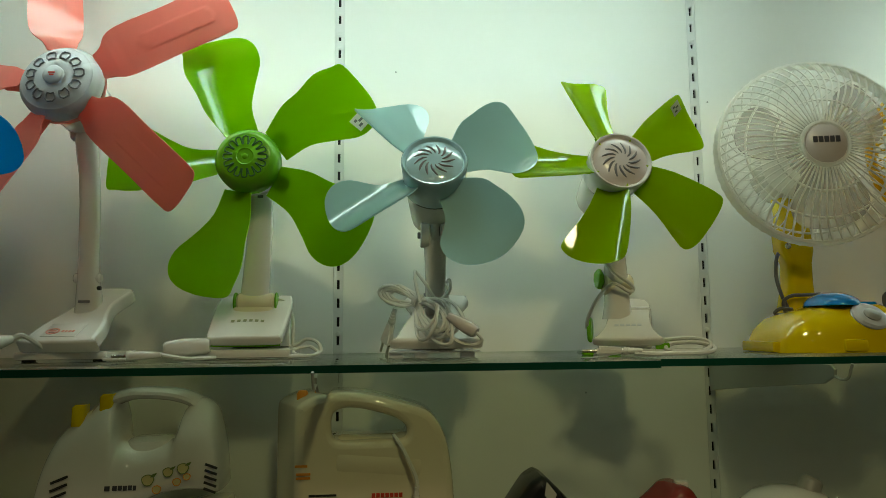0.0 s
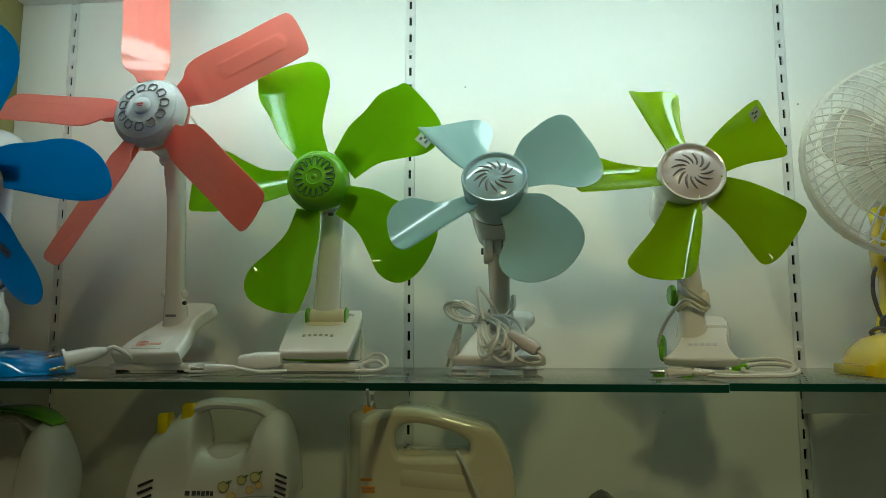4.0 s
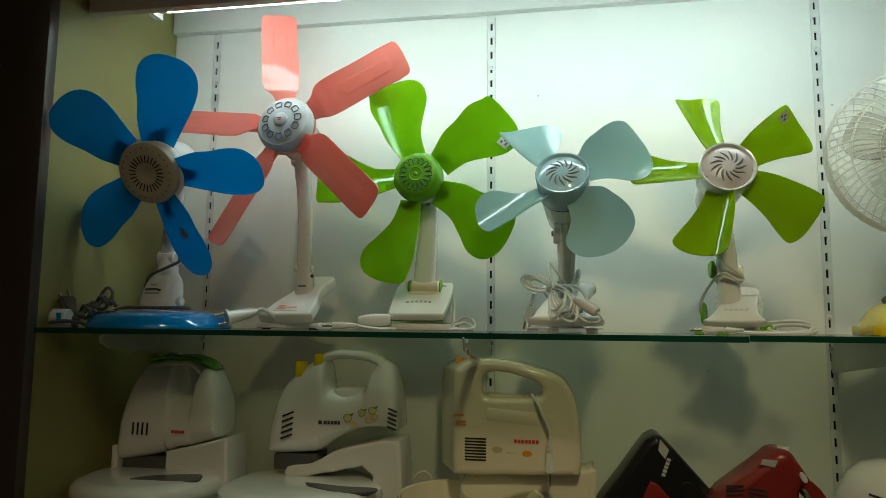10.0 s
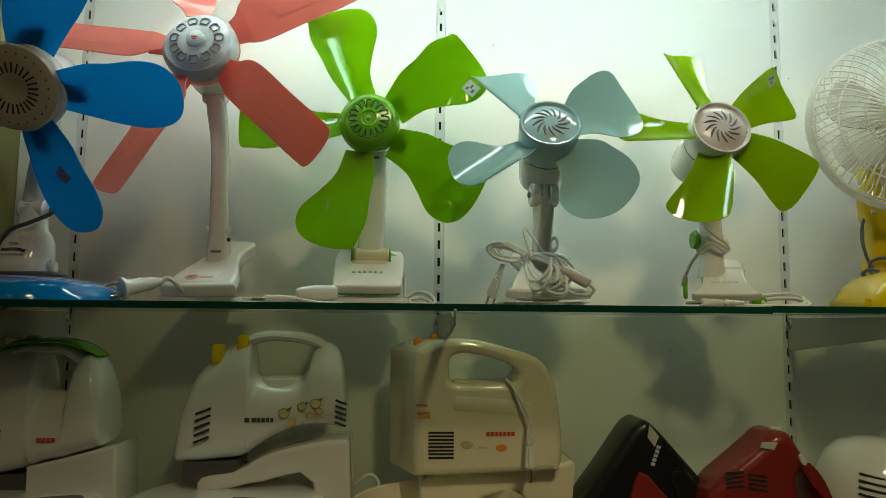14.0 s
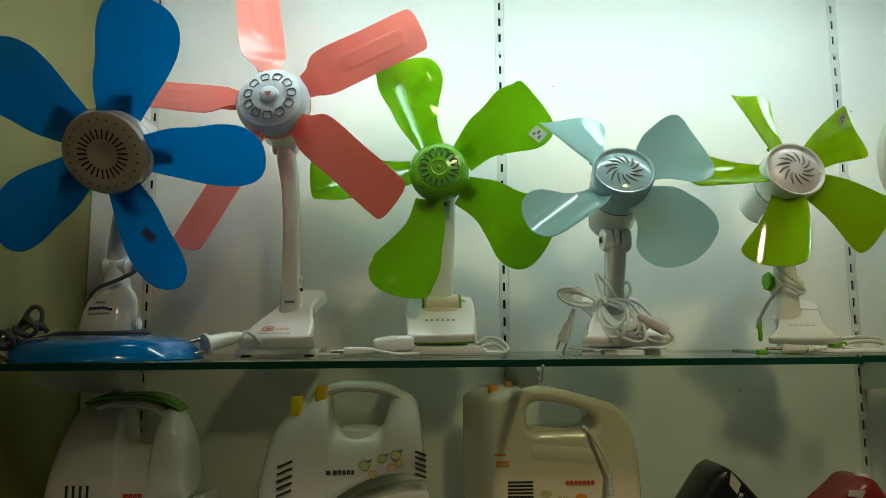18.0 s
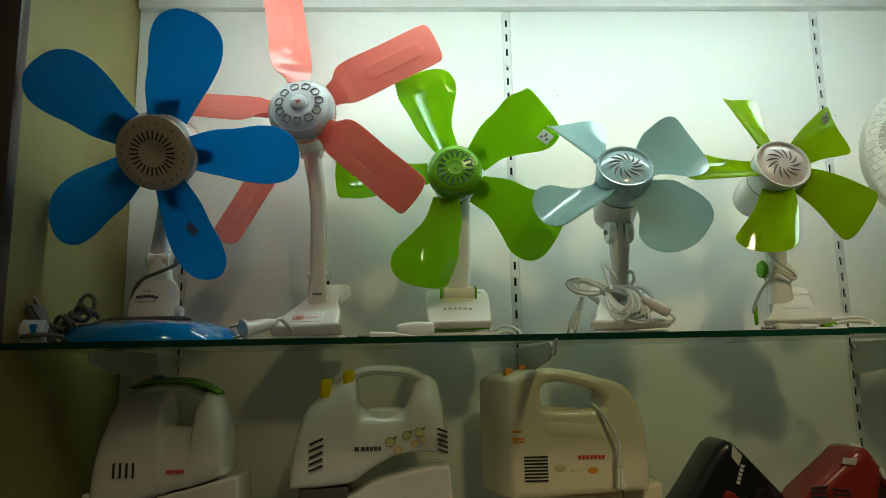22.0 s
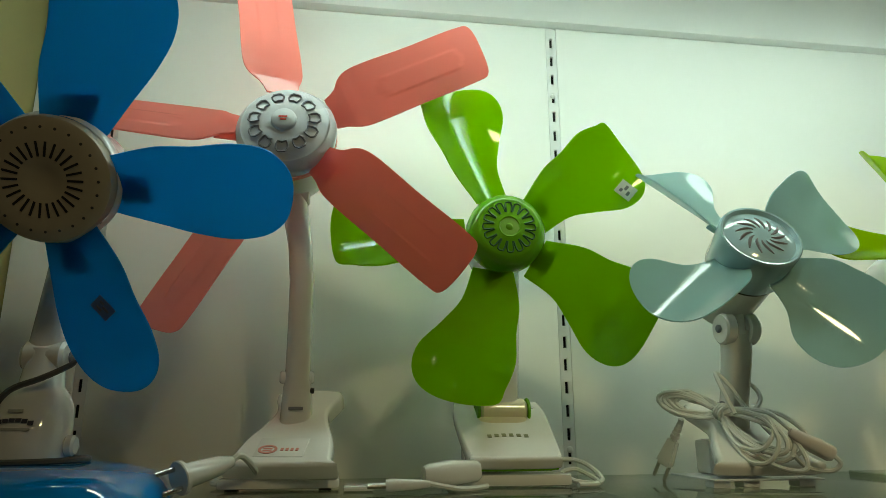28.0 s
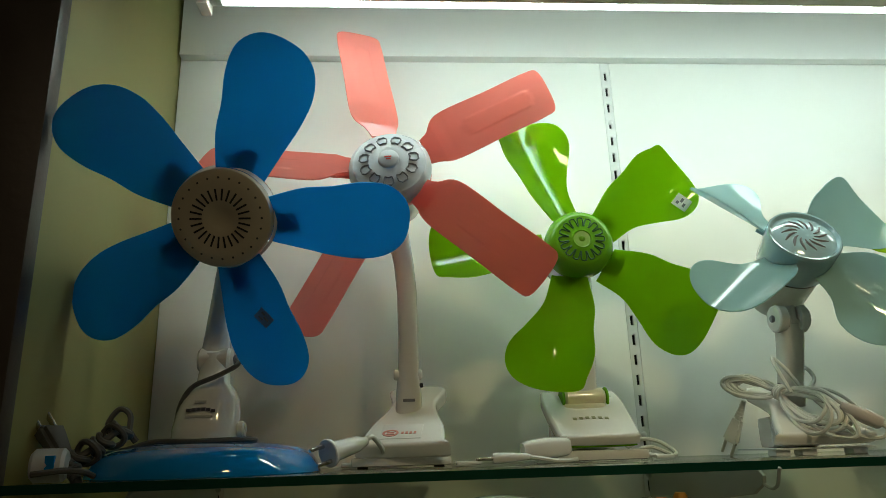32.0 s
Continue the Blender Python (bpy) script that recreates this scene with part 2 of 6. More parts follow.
M_NIGHT = surface("black_display_panel", (0.012, 0.011, 0.010), 0.35, 0.2, 5, 0.03)


# ---- building helpers ----
def link_mesh(name, mesh, parent=None, label="", basis=None):
    ob = new(name, mesh)
    if parent is not None:
        ob.parent = parent
        ob.matrix_parent_inverse = Matrix.Identity(4) if parent.type == "MESH" else Matrix.Translation(-parent.location)
    if basis is not None:
        ob.matrix_basis = basis
    return tagged(ob, label)


def part(name, bm, material, parent=None, label="", smooth=True, basis=None):
    mesh = bpy.data.meshes.new(name)
    bmesh.ops.recalc_face_normals(bm, faces=bm.faces)
    bm.to_mesh(mesh)
    bm.free()
    mesh.materials.append(material)
    if smooth:
        mesh.shade_smooth()
        mesh.set_sharp_from_angle(angle=radians(38))
    return link_mesh(name, mesh, parent, label, basis)


def thing(name, at, label, category, group=""):
    ob = new(name)
    ob.location = at
    ob.empty_display_size = 0.02
    return tagged(ob, label, category, group)


def box(bm, lo, hi, bevel=0.0, m=None):
    c, h = (Vector(lo) + Vector(hi)) / 2, (Vector(hi) - Vector(lo)) / 2
    verts = bmesh.ops.create_cube(bm, size=2.0)["verts"]
    for v in verts:
        v.co = Vector((v.co.x * h.x, v.co.y * h.y, v.co.z * h.z)) + c
    if bevel:
        edges = list({e for v in verts for e in v.link_edges})
        verts = bmesh.ops.bevel(bm, geom=edges, offset=bevel, segments=2, profile=0.6, affect="EDGES", clamp_overlap=True)["verts"]
        verts = list({v for v in bm.verts if v.is_valid and v in set(verts)}) if m is not None else verts
    if m is not None:
        bmesh.ops.transform(bm, matrix=m, verts=list(set(verts)))
    return bm


def box_part(name, lo, hi, material, parent=None, bevel=0.0, label="", m=None):
    bm = bmesh.new()
    box(bm, lo, hi, bevel)
    if m is not None:
        bmesh.ops.transform(bm, matrix=m, verts=bm.verts)
    return part(name, bm, material, parent, label)


def lathe(bm, profile, m=None, seg=40, sx=1.0, sy=1.0):
    """Turns a profile of (radius, height) about local z."""
    rings = []
    for r, z in profile:
        if r < 1e-6:
            rings.append([bm.verts.new((0, 0, z))])
        else:
            rings.append([bm.verts.new((sx * r * math.cos(2 * math.pi * k / seg), sy * r * math.sin(2 * math.pi * k / seg), z)) for k in range(seg)])
    for a, b in zip(rings, rings[1:]):
        for k in range(seg):
            q = [a[k % len(a)], a[(k + 1) % len(a)], b[(k + 1) % len(b)], b[k % len(b)]]
            q = list(dict.fromkeys(q))
            if len(q) > 2:
                bm.faces.new(q)
    if m is not None:
        bmesh.ops.transform(bm, matrix=m, verts=[v for ring in rings for v in ring])
    return bm


def axis_matrix(p0, p1):
    d = Vector(p1) - Vector(p0)
    return Matrix.Translation(p0) @ d.to_track_quat("Z", "Y").to_matrix().to_4x4(), d.length


def rod(bm, p0, p1, r0, r1=None, seg=20, bevel=0.0):
    m, n = axis_matrix(p0, p1)
    r1 = r0 if r1 is None else r1
    b = bevel
    prof = [(0, 0), (r0 - b, 0), (r0, b), (r1, n - b), (r1 - b, n), (0, n)] if b else [(0, 0), (r0, 0), (r1, n), (0, n)]
    return lathe(bm, prof, m, seg)


def spline(points, steps=6, closed=False):
    pts = [Vector(p) for p in points]
    if closed:
        ext = [pts[-1]] + pts + pts[:2]
    else:
        ext = [2 * pts[0] - pts[1]] + pts + [2 * pts[-1] - pts[-2]]
    out = []
    for a, b, c, d in zip(ext, ext[1:], ext[2:], ext[3:]):
        for i in range(steps):
            s = i / steps
            out.append(0.5 * (2 * b + (c - a) * s + (2 * a - 5 * b + 4 * c - d) * s * s + (3 * b - a - 3 * c + d) * s**3))
    if not closed:
        out.append(pts[-1])
    return out


def sweep(bm, path, radius, seg=8, closed=False):
    """A round tube along a path; radius: one number or one for each point."""
    n = len(path)
    rad = radius if isinstance(radius, (list, tuple)) else [radius] * n
    up, rings = Vector((0.13, 0.21, 0.97)), []
    for i, p in enumerate(path):
        a, b = path[(i - 1) % n] if closed or i else path[0], path[(i + 1) % n] if closed or i < n - 1 else path[-1]
        t = (b - a).normalized()
        side = t.cross(up)
        side = side.normalized() if side.length > 1e-4 else t.orthogonal().normalized()
        up = side.cross(t).normalized()
        rings.append([bm.verts.new(p + rad[i] * (math.cos(2 * math.pi * k / seg) * side + math.sin(2 * math.pi * k / seg) * up)) for k in range(seg)])
    pairs = list(zip(rings, rings[1:])) + ([(rings[-1], rings[0])] if closed else [])
    for a, b in pairs:
        for k in range(seg):
            bm.faces.new((a[k], a[(k + 1) % seg], b[(k + 1) % seg], b[k]))
    if not closed:
        bm.faces.new(rings[0])
        bm.faces.new(rings[-1])
    return bm


def cable(name, points, radius, material, parent=None, steps=6, label=""):
    bm = bmesh.new()
    sweep(bm, spline(points, steps), radius, 7)
    return part(name, bm, material, parent, label)


def loft(bm, sections, seg=32, power=2.6, caps=True):
    """Skins rounded sections (centre, half width along x, half depth along y), stacked upwards."""
    rings = []
    for (x, y, z), a, b in sections:
        ring = []
        for k in range(seg):
            u = 2 * math.pi * k / seg
            cx, sy = math.cos(u), math.sin(u)
            ring.append(bm.verts.new((x + a * math.copysign(abs(cx) ** (2 / power), cx), y + b * math.copysign(abs(sy) ** (2 / power), sy), z)))
        rings.append(ring)
    for a, b in zip(rings, rings[1:]):
        for k in range(seg):
            bm.faces.new((a[k], a[(k + 1) % seg], b[(k + 1) % seg], b[k]))
    if caps:
        bm.faces.new(rings[0][::-1])
        bm.faces.new(rings[-1])
    return bm


def cutout(name, outline, depth, bevel, holes=(), smooth_steps=0):
    """A mesh from a flat outline with holes in local x and y, thickened along local z, with rounded edges."""
    cu = bpy.data.curves.new(name, "CURVE")
    cu.dimensions, cu.fill_mode = "2D", "BOTH"
    cu.extrude, cu.bevel_depth, cu.bevel_resolution, cu.offset = max(depth / 2 - bevel, 1e-5), bevel, 3, -bevel
    for loop in (outline, *holes):
        pts = [(p.x, p.y) for p in spline([(x, y, 0) for x, y in loop], smooth_steps, True)] if smooth_steps else loop
        sp = cu.splines.new("POLY")
        sp.points.add(len(pts) - 1)
        for q, (x, y) in zip(sp.points, pts):
            q.co = (x, y, 0, 1)
        sp.use_cyclic_u = True
    ob = bpy.data.objects.new(name, cu)
    scene.collection.objects.link(ob)
    mesh = bpy.data.meshes.new_from_object(ob.evaluated_get(bpy.context.evaluated_depsgraph_get()))
    bpy.data.objects.remove(ob)
    bpy.data.curves.remove(cu)
    return mesh


def cut_part(name, outline, depth, bevel, material, parent, m, holes=(), smooth_steps=0, label=""):
    mesh = cutout(name, outline, depth, bevel, holes, smooth_steps)
    mesh.transform(m)
    mesh.materials.clear()
    mesh.materials.append(material)
    mesh.shade_smooth()
    mesh.set_sharp_from_angle(angle=radians(40))
    return link_mesh(name, mesh, parent, label)


UPRIGHT_PLANE = Matrix(((1, 0, 0, 0), (0, 0, -1, 0), (0, 1, 0, 0), (0, 0, 0, 1)))   # local x, y to world x, z; local z towards the viewer


def facing(at, turn=0.0, tip=0.0):
    """A pose whose x is to the right, y up and z towards the viewer, turned about the upright and tipped up."""
    return Matrix.Translation(at) @ pose(0, 0, 0, 0, 0, turn) @ UPRIGHT_PLANE @ pose(0, 0, 0, -tip)


def bars(name, m, spans, height, material, parent, label=""):
    """Print that cannot be spelled out: thin proud bars (from, to, level)."""
    bm = bmesh.new()
    for a, b, y in spans:
        box(bm, (a, y - height / 2, 0), (b, y + height / 2, 0.0005))
    bmesh.ops.transform(bm, matrix=m, verts=bm.verts)
    return part(name, bm, material, parent, label, smooth=False)


# ---- the display unit ----
def setting(name, lo, hi, material, bevel=0.0, label="", category=""):
    ob = box_part(name, lo, hi, material, None, bevel)
    return tagged(ob, label, category, kind="structure")


setting("floor", (-3.5, -4.5, -0.1), (4.5, 1.8, 0.0), M_FLOOR, label="pale tiled shop floor", category="floor")
setting("ceiling", (-3.5, -4.5, 2.8), (4.5, 1.8, 2.9), M_CEIL, label="plain painted shop ceiling", category="ceiling")
setting("wall_north", (-3.5, 1.7, 0.0), (4.5, 1.8, 2.8), M_ROOM, label="dim painted shop wall", category="wall")
setting("wall_south", (-3.5, -4.5, 0.0), (4.5, -4.4, 2.8), M_ROOM, label="dim painted shop wall", category="wall")
setting("wall_west", (-3.5, -4.4, 0.0), (-3.4, 1.7, 2.8), M_ROOM, label="dim painted shop wall", category="wall")
setting("wall_east", (4.4, -4.4, 0.0), (4.5, 1.7, 2.8), M_ROOM, label="dim painted shop wall", category="wall")

setting("wall_back_board", (-0.995, 1.320, 0.0), (2.0, 1.345, 2.5), M_STEEL, label="board behind the display panels", category="wall")
panel_edges = [-0.972] + [e for u in UPRIGHTS for e in (u - 0.0079, u + 0.0079)] + [1.98]
back_wall = setting("wall_back", (-0.972, 1.312, 0.05), (1.98, 1.319, 2.45), M_WALL, label="white laminate back wall of the display", category="wall")
for a, b in zip(panel_edges[::2], panel_edges[1::2]):
    bm = bmesh.new()
    box(bm, (a + 0.0002, WALL_Y, 0.06), (b - 0.0002, WALL_Y + 0.0118, 2.2), 0.0004)
    part("panel", bm, M_WALL, back_wall)
for mx, mz in ((-0.188, 1.863), (0.342, 1.82), (0.114, 1.337)):
    bm = bmesh.new()
    lathe(bm, [(0.0016, 0), (0.0013, 0.0005), (0, 0.0007)], facing((mx, WALL_Y, mz)), 10)
    part("nail_head", bm, M_BRACKET, back_wall, "small grey nail head")
bm = bmesh.new()
box(bm, (-0.969, 1.281, 2.034), (1.97, 1.2995, 2.16), 0.0015)
tagged(part("trim_batten", bm, M_BATTEN), "white batten along the top of the wall", "trim", kind="structure")

setting("wall_side", (-0.990, 0.957, 0.0), (-0.9735, 1.319, 2.3), M_OLIVE, label="yellowish side board of the display", category="wall")
setting("wall_side_east", (1.985, 0.957, 0.0), (2.0, 1.319, 2.3), M_OLIVE, label="yellowish side board of the display", category="wall")
setting("post", (-1.078, 0.935, 0.0), (-0.9715, 0.9565, 2.6), M_POST, 0.002, "dark brown wooden post at the display's end", "post")
setting("post_side", (-1.078, 0.957, 0.0), (-0.9905, 1.345, 2.6), M_POST, 0.002, "dark brown wooden end panel", "post")
setting("fascia", (-0.970, 1.022, 1.960), (2.0, 1.040, 2.75), M_FASCIA, 0.0015, "beige fascia board over the display", "fascia")
setting("display_top", (-0.972, 1.0405, 2.165), (1.984, 1.3, 2.185), M_BATTEN, 0, "white top board over the lamp", "board")
setting("plinth", (-0.972, 0.96, 0.0), (1.984, 1.311, 0.45), M_OLIVE, 0.002, "painted plinth of the display", "plinth")

# neighbouring dark display
setting("dark_backing", (-3.0, 1.25, 0.0), (-1.079, 1.30, 2.6), M_NIGHT, 0, "black backing of the neighbouring display", "panel")


def upright(x):
    """A steel shelving strip with two rails and rungs between its punched slots."""
    t = thing("shelving_upright", (x, WALL_Y, 0.7), "white steel shelving strip with punched slots", "shelf upright", "shelving uprights")
    bm = bmesh.new()
    y0, y1 = WALL_Y + 0.0005, WALL_Y + 0.004
    for side in (-1, 1):
        a, b = sorted((side * 0.0022, side * 0.0076))
        box(bm, (x + a, y0, 0.7), (x + b, y1, 2.0335))
    pitch, slot = 0.0293, 0.0150
    k = 0
    while 2.0102 - pitch * k > 0.75:
        zc = 2.0102 - pitch * k
        top = 2.0335 if k == 0 else zc + pitch - slot / 2
        box(bm, (x - 0.0022, y0, zc + slot / 2), (x + 0.0022, y1, top))
        k += 1
    box(bm, (x - 0.0022, y0, 0.7), (x + 0.0022, y1, 2.0102 - pitch * (k - 1) - slot / 2))
    part("face_strip", bm, M_STEEL, t, smooth=False)
    # near-black sheet behind the strip: the shade inside the slots, put into its colour
    box_part("slot_shade", (x - 0.007, WALL_Y + 0.009, 0.7), (x + 0.007, WALL_Y + 0.0115, 2.033), M_SLOTSHADE, t)
    for z in (1.925, 1.637, 1.435):
        bm = bmesh.new()
        lathe(bm, [(0.0042, 0), (0.0042, 0.0008), (0.003, 0.0018), (0, 0.002)], facing((x, y0, z)), 14)
        part("screw_head", bm, M_STEEL, t)
    return t


for u in UPRIGHTS:
    upright(u)


def bracket(x, z, nose=True):
    """A pressed steel arm that carries the glass, with a turned-up nose."""
    t = thing("shelf_bracket", (x, WALL_Y, z), "grey steel bracket under the glass shelf", "bracket", "shelf brackets")
    prof = [(1.297, z - 0.058), (1.297, z - 0.001), (0.985, z - 0.001), (0.977, z - 0.006), (0.979, z - 0.014), (1.0, z - 0.024), (1.18, z - 0.044)]
    m = Matrix(((0, 0, 1, x), (1, 0, 0, 0), (0, 1, 0, 0), (0, 0, 0, 1)))
    cut_part("arm", prof, 0.004, 0.0008, M_BRACKET, t, m)
    if nose:
        cable("nose", [(x, 0.985, z - 0.012), (x, 0.968, z - 0.017), (x, 0.956, z - 0.014), (x, 0.9505, z - 0.004), (x, 0.9470, z + 0.002)], 0.0017, M_BRACKET, t)
    bm = bmesh.new()
    lathe(bm, [(0.006, -0.006), (0.007, 0), (0.006, 0.006)], Matrix.Translation((x, 1.288, z - 0.012)) @ pose(0, 0, 0, 0, 90, 0), 16)
    part("hook", bm, M_BRACKET, t)
    return t


for u in UPRIGHTS:
    bracket(u, SHELF_Z - 0.0085, u > -0.5)
    bracket(u, 0.985 - 0.0085)


def glass_shelf(x0, x1, y0, top, label):
    t = thing("glass_shelf", ((x0 + x1) / 2, 1.12, top - 0.008), label, "glass shelf", "glass shelves")
    pane = box_part("pane", (x0, y0 + 0.0012, top - 0.008), (x1, 1.296, top), M_GLASS, t, 0.0004)
    edge = box_part("front_edge", (x0, y0, top - 0.0081), (x1, y0 + 0.0010, top + 0.0001), M_EDGE, t, 0, "dark green polished edge")
    edge.visible_shadow = False
    return t


glass_shelf(-0.972, 0.100, 0.950, SHELF_Z, "clear glass shelf with a dark green edge")
glass_shelf(0.1015, 1.98, 0.953, SHELF_Z + 0.0015, "clear glass shelf butted against its neighbour")
glass_shelf(-0.972, 0.65, 0.950, 0.985, "lower clear glass shelf under the mixers")
glass_shelf(0.652, 1.98, 0.950, 0.985, "lower clear glass shelf under the appliances")

# lamp over the shelf
lamp = thing("fluorescent_lamp", (-0.2, 1.066, 2.03), "lit white fluorescent tube under the display's top", "lamp")
bm = bmesh.new()
rod(bm, (-0.845, 1.066, 1.9855), (0.36, 1.066, 1.9855), 0.0125, seg=24)
part("tube", bm, M_TUBE, lamp, "glowing white tube")
for xa, xb in ((-0.862, -0.845), (0.36, 0.377)):
    bm = bmesh.new()
    rod(bm, (xa, 1.066, 1.9855), (xb, 1.066, 1.9855), 0.0128, seg=24, bevel=0.002)
    part("end_cap", bm, M_CAP, lamp, "metal end cap")
box_part("housing", (-0.88, 1.0455, 1.9955), (0.39, 1.088, 2.03), M_STEEL, lamp, 0.003)
for x in (-0.868, 0.383):
    box_part("socket", (x - 0.007, 1.052, 1.964), (x + 0.007, 1.080, 1.996), M_WHITE, lamp, 0.002)
copy_thing(lamp, Matrix.Translation((1.28, 1.066, 2.03)))


# ---- fans ----
STATIONS = (0.22, 0.42, 0.58, 0.74, 0.88, 0.97)


def blade_mesh(name, length, lead, trail, tip, pitch0, pitch1, camber, set_back, material, thick=0.0016, steps=5, cols=8, crease=None, stations=STATIONS):
    """A pitched, cambered blade that points along local x, from chord stations ahead of and behind its radial line."""
    loop = [(s, v, 0) for s, v in zip(stations, lead)] + [(1.0, tip, 0)] + [(s, v, 0) for s, v in zip(stations[::-1], trail[::-1])]
    pts = spline(loop, steps)
    half = 6 * steps
    a, b = pts[: half + 1], pts[half:][::-1]

    def lifted(u, v, off):
        th = radians(pitch0 + (pitch1 - pitch0) * min(max((u / length - 0.26) / 0.74, 0), 1))
        w = camber * v * v + off
        if crease:
            w += crease(u / length, v / length) * length
        return Vector((u, math.cos(th) * v - math.sin(th) * w, math.sin(th) * v + math.cos(th) * w - set_back))

    bm = bmesh.new()
    sheets = []
    for off in (thick / 2, -thick / 2):
        rows = []
        for p, q in zip(a[:-1], b[:-1]):
            rows.append([bm.verts.new(lifted(*((p + (q - p) * (j / cols)) * length).xy, off)) for j in range(cols + 1)])
        end = bm.verts.new(lifted(length, tip * length, off))
        for r0, r1 in zip(rows, rows[1:]):
            for j in range(cols):
                bm.faces.new((r0[j], r0[j + 1], r1[j + 1], r1[j]))
        for j in range(cols):
            bm.faces.new((rows[-1][j], rows[-1][j + 1], end))
        sheets.append([r[0] for r in rows] + [end] + [r[-1] for r in rows[::-1]] + rows[0][-2:0:-1])
    for k in range(len(sheets[0])):
        n = (k + 1) % len(sheets[0])
        bm.faces.new((sheets[0][k], sheets[0][n], sheets[1][n], sheets[1][k]))
    bmesh.ops.recalc_face_normals(bm, faces=bm.faces)
    mesh = bpy.data.meshes.new(name)
    bm.to_mesh(mesh)
    bm.free()
    mesh.materials.append(material)
    mesh.shade_smooth()
    mesh.set_sharp_from_angle(angle=radians(50))
    return mesh


def lathe_part(name, profile, m, material, parent, label="", seg=48, sx=1.0, sy=1.0):
    bm = bmesh.new()
    lathe(bm, profile, m, seg, sx, sy)
    return part(name, bm, material, parent, label)


def ring_of(bm, count, build, phase=0.0):
    for k in range(count):
        before = set(bm.verts)
        build(bm)
        bmesh.ops.rotate(bm, cent=(0, 0, 0), matrix=Matrix.Rotation(2 * math.pi * k / count + phase, 3, "Z"), verts=[v for v in bm.verts if v not in before])
    return bm


def add_blades(t, m, count, phase, mesh, tab=None, tab_material=None, set_back=0.0, pitch=0.0):
    """Blades round a hub, each with its holder pressed against its back."""
    made = []
    for k in range(count):
        basis = m @ Matrix.Rotation(radians(phase - 360 * k / count), 4, "Z")
        made.append(link_mesh("blade", mesh if not made else made[0].data, t, basis=basis))
        if tab:
            basis = basis @ Matrix.Translation((0, 0, -set_back)) @ Matrix.Rotation(radians(pitch), 4, "X")
            bm = bmesh.new()
            box(bm, *tab, 0.0015)
            if k == 0:
                holder = part("blade_holder", bm, tab_material, t, basis=basis)
            else:
                bm.free()
                link_mesh("blade_holder", holder.data, t, basis=basis)
    return made


def on_blade(length, pitch0, pitch1, camber, set_back, u, v, turn, lift=0.0009):
    """The pose of a label that lies on a blade at radius u and chord v."""
    th = radians(pitch0 + (pitch1 - pitch0) * min(max((u / length - 0.26) / 0.74, 0), 1))
    bend = math.atan(2 * camber * v)
    w = camber * v * v + lift
    at = Vector((u, math.cos(th) * v - math.sin(th) * w, math.sin(th) * v + math.cos(th) * w - set_back))
    return Matrix.Translation(at) @ Matrix.Rotation(th + bend, 4, "X") @ Matrix.Rotation(radians(turn), 4, "Z")


def sticker(parent, m, w, h, material=None):
    """A small price sticker with unreadable print."""
    bm = bmesh.new()
    box(bm, (-w / 2, -h / 2, 0), (w / 2, h / 2, 0.0004))
    s = part("sticker", bm, material or M_STICKER, parent, "small paper price sticker", False, basis=m)
    bm = bmesh.new()
    for x, y, k in ((-0.18, 0.22, 0.24), (0.14, 0.05, 0.34), (-0.12, -0.2, 0.3)):
        box(bm, (w * (x - k / 2), h * (y - 0.08), 0.0004), (w * (x + k / 2), h * (y + 0.08), 0.0006))
    part("sticker_print", bm, M_GREYLINE, s, "blue-grey printed bars", False)
    return s


def plug(name, m, parent, material):
    """A two-pin plug along local x."""
    bm = bmesh.new()
    bmesh.ops.create_cube(bm, size=1.0)
    for v in bm.verts:
        k = 0.62 if v.co.x < 0 else 1.0
        v.co = Vector((v.co.x * 0.034, v.co.y * 0.020 * k, v.co.z * 0.013 * k))
    bmesh.ops.bevel(bm, geom=list(bm.edges), offset=0.003, segments=2, affect="EDGES")
    bmesh.ops.transform(bm, matrix=m, verts=bm.verts)
    body = part(name, bm, material, parent)
    for side in (-1, 1):
        bm = bmesh.new()
        rod(bm, (0.016, side * 0.006, 0), (0.034, side * 0.006, 0), 0.0021, seg=10, bevel=0.0008)
        bmesh.ops.transform(bm, matrix=m, verts=bm.verts)
        part("pin", bm, M_METAL, body, "metal plug pin")
    bm = bmesh.new()
    for i in range(5):
        rod(bm, (-0.017 - 0.0045 * i, 0, 0), (-0.0205 - 0.0045 * i, 0, 0), 0.0052 - 0.0005 * i, seg=10)
    rod(bm, (-0.015, 0, 0), (-0.040, 0, 0), 0.0032, seg=10)
    bmesh.ops.transform(bm, matrix=m, verts=bm.verts)
    part("strain_relief", bm, material, body)
    return body


# --- blue fan ---
c = Vector((-0.807, 0.984, 1.658))
m = facing(c, -0.5, -25.0)
blue = thing("blue_desk_fan", (-0.832, 1.075, SHELF_Z), "blue five-blade desk fan on a round blue base", "desk fan", "desk fans")
mesh = blade_mesh("blade", 0.1924, (0.107, 0.162, 0.174, 0.198, 0.185, 0.112), (-0.141, -0.202, -0.254, -0.282, -0.253, -0.157), 0.003, 15.7, 25.0, -1.62, 0.009, M_BLUE)
blades = add_blades(blue, m, 5, 71.5, mesh, ((0.038, -0.014, -0.019), (0.077, 0.012, -0.0145)), M_BLUEBASE)
sticker(blades[2], on_blade(0.1924, 15.7, 25.0, -1.62, 0.009, 0.114, 0.002, 28), 0.019, 0.015, M_BLUEGREY)
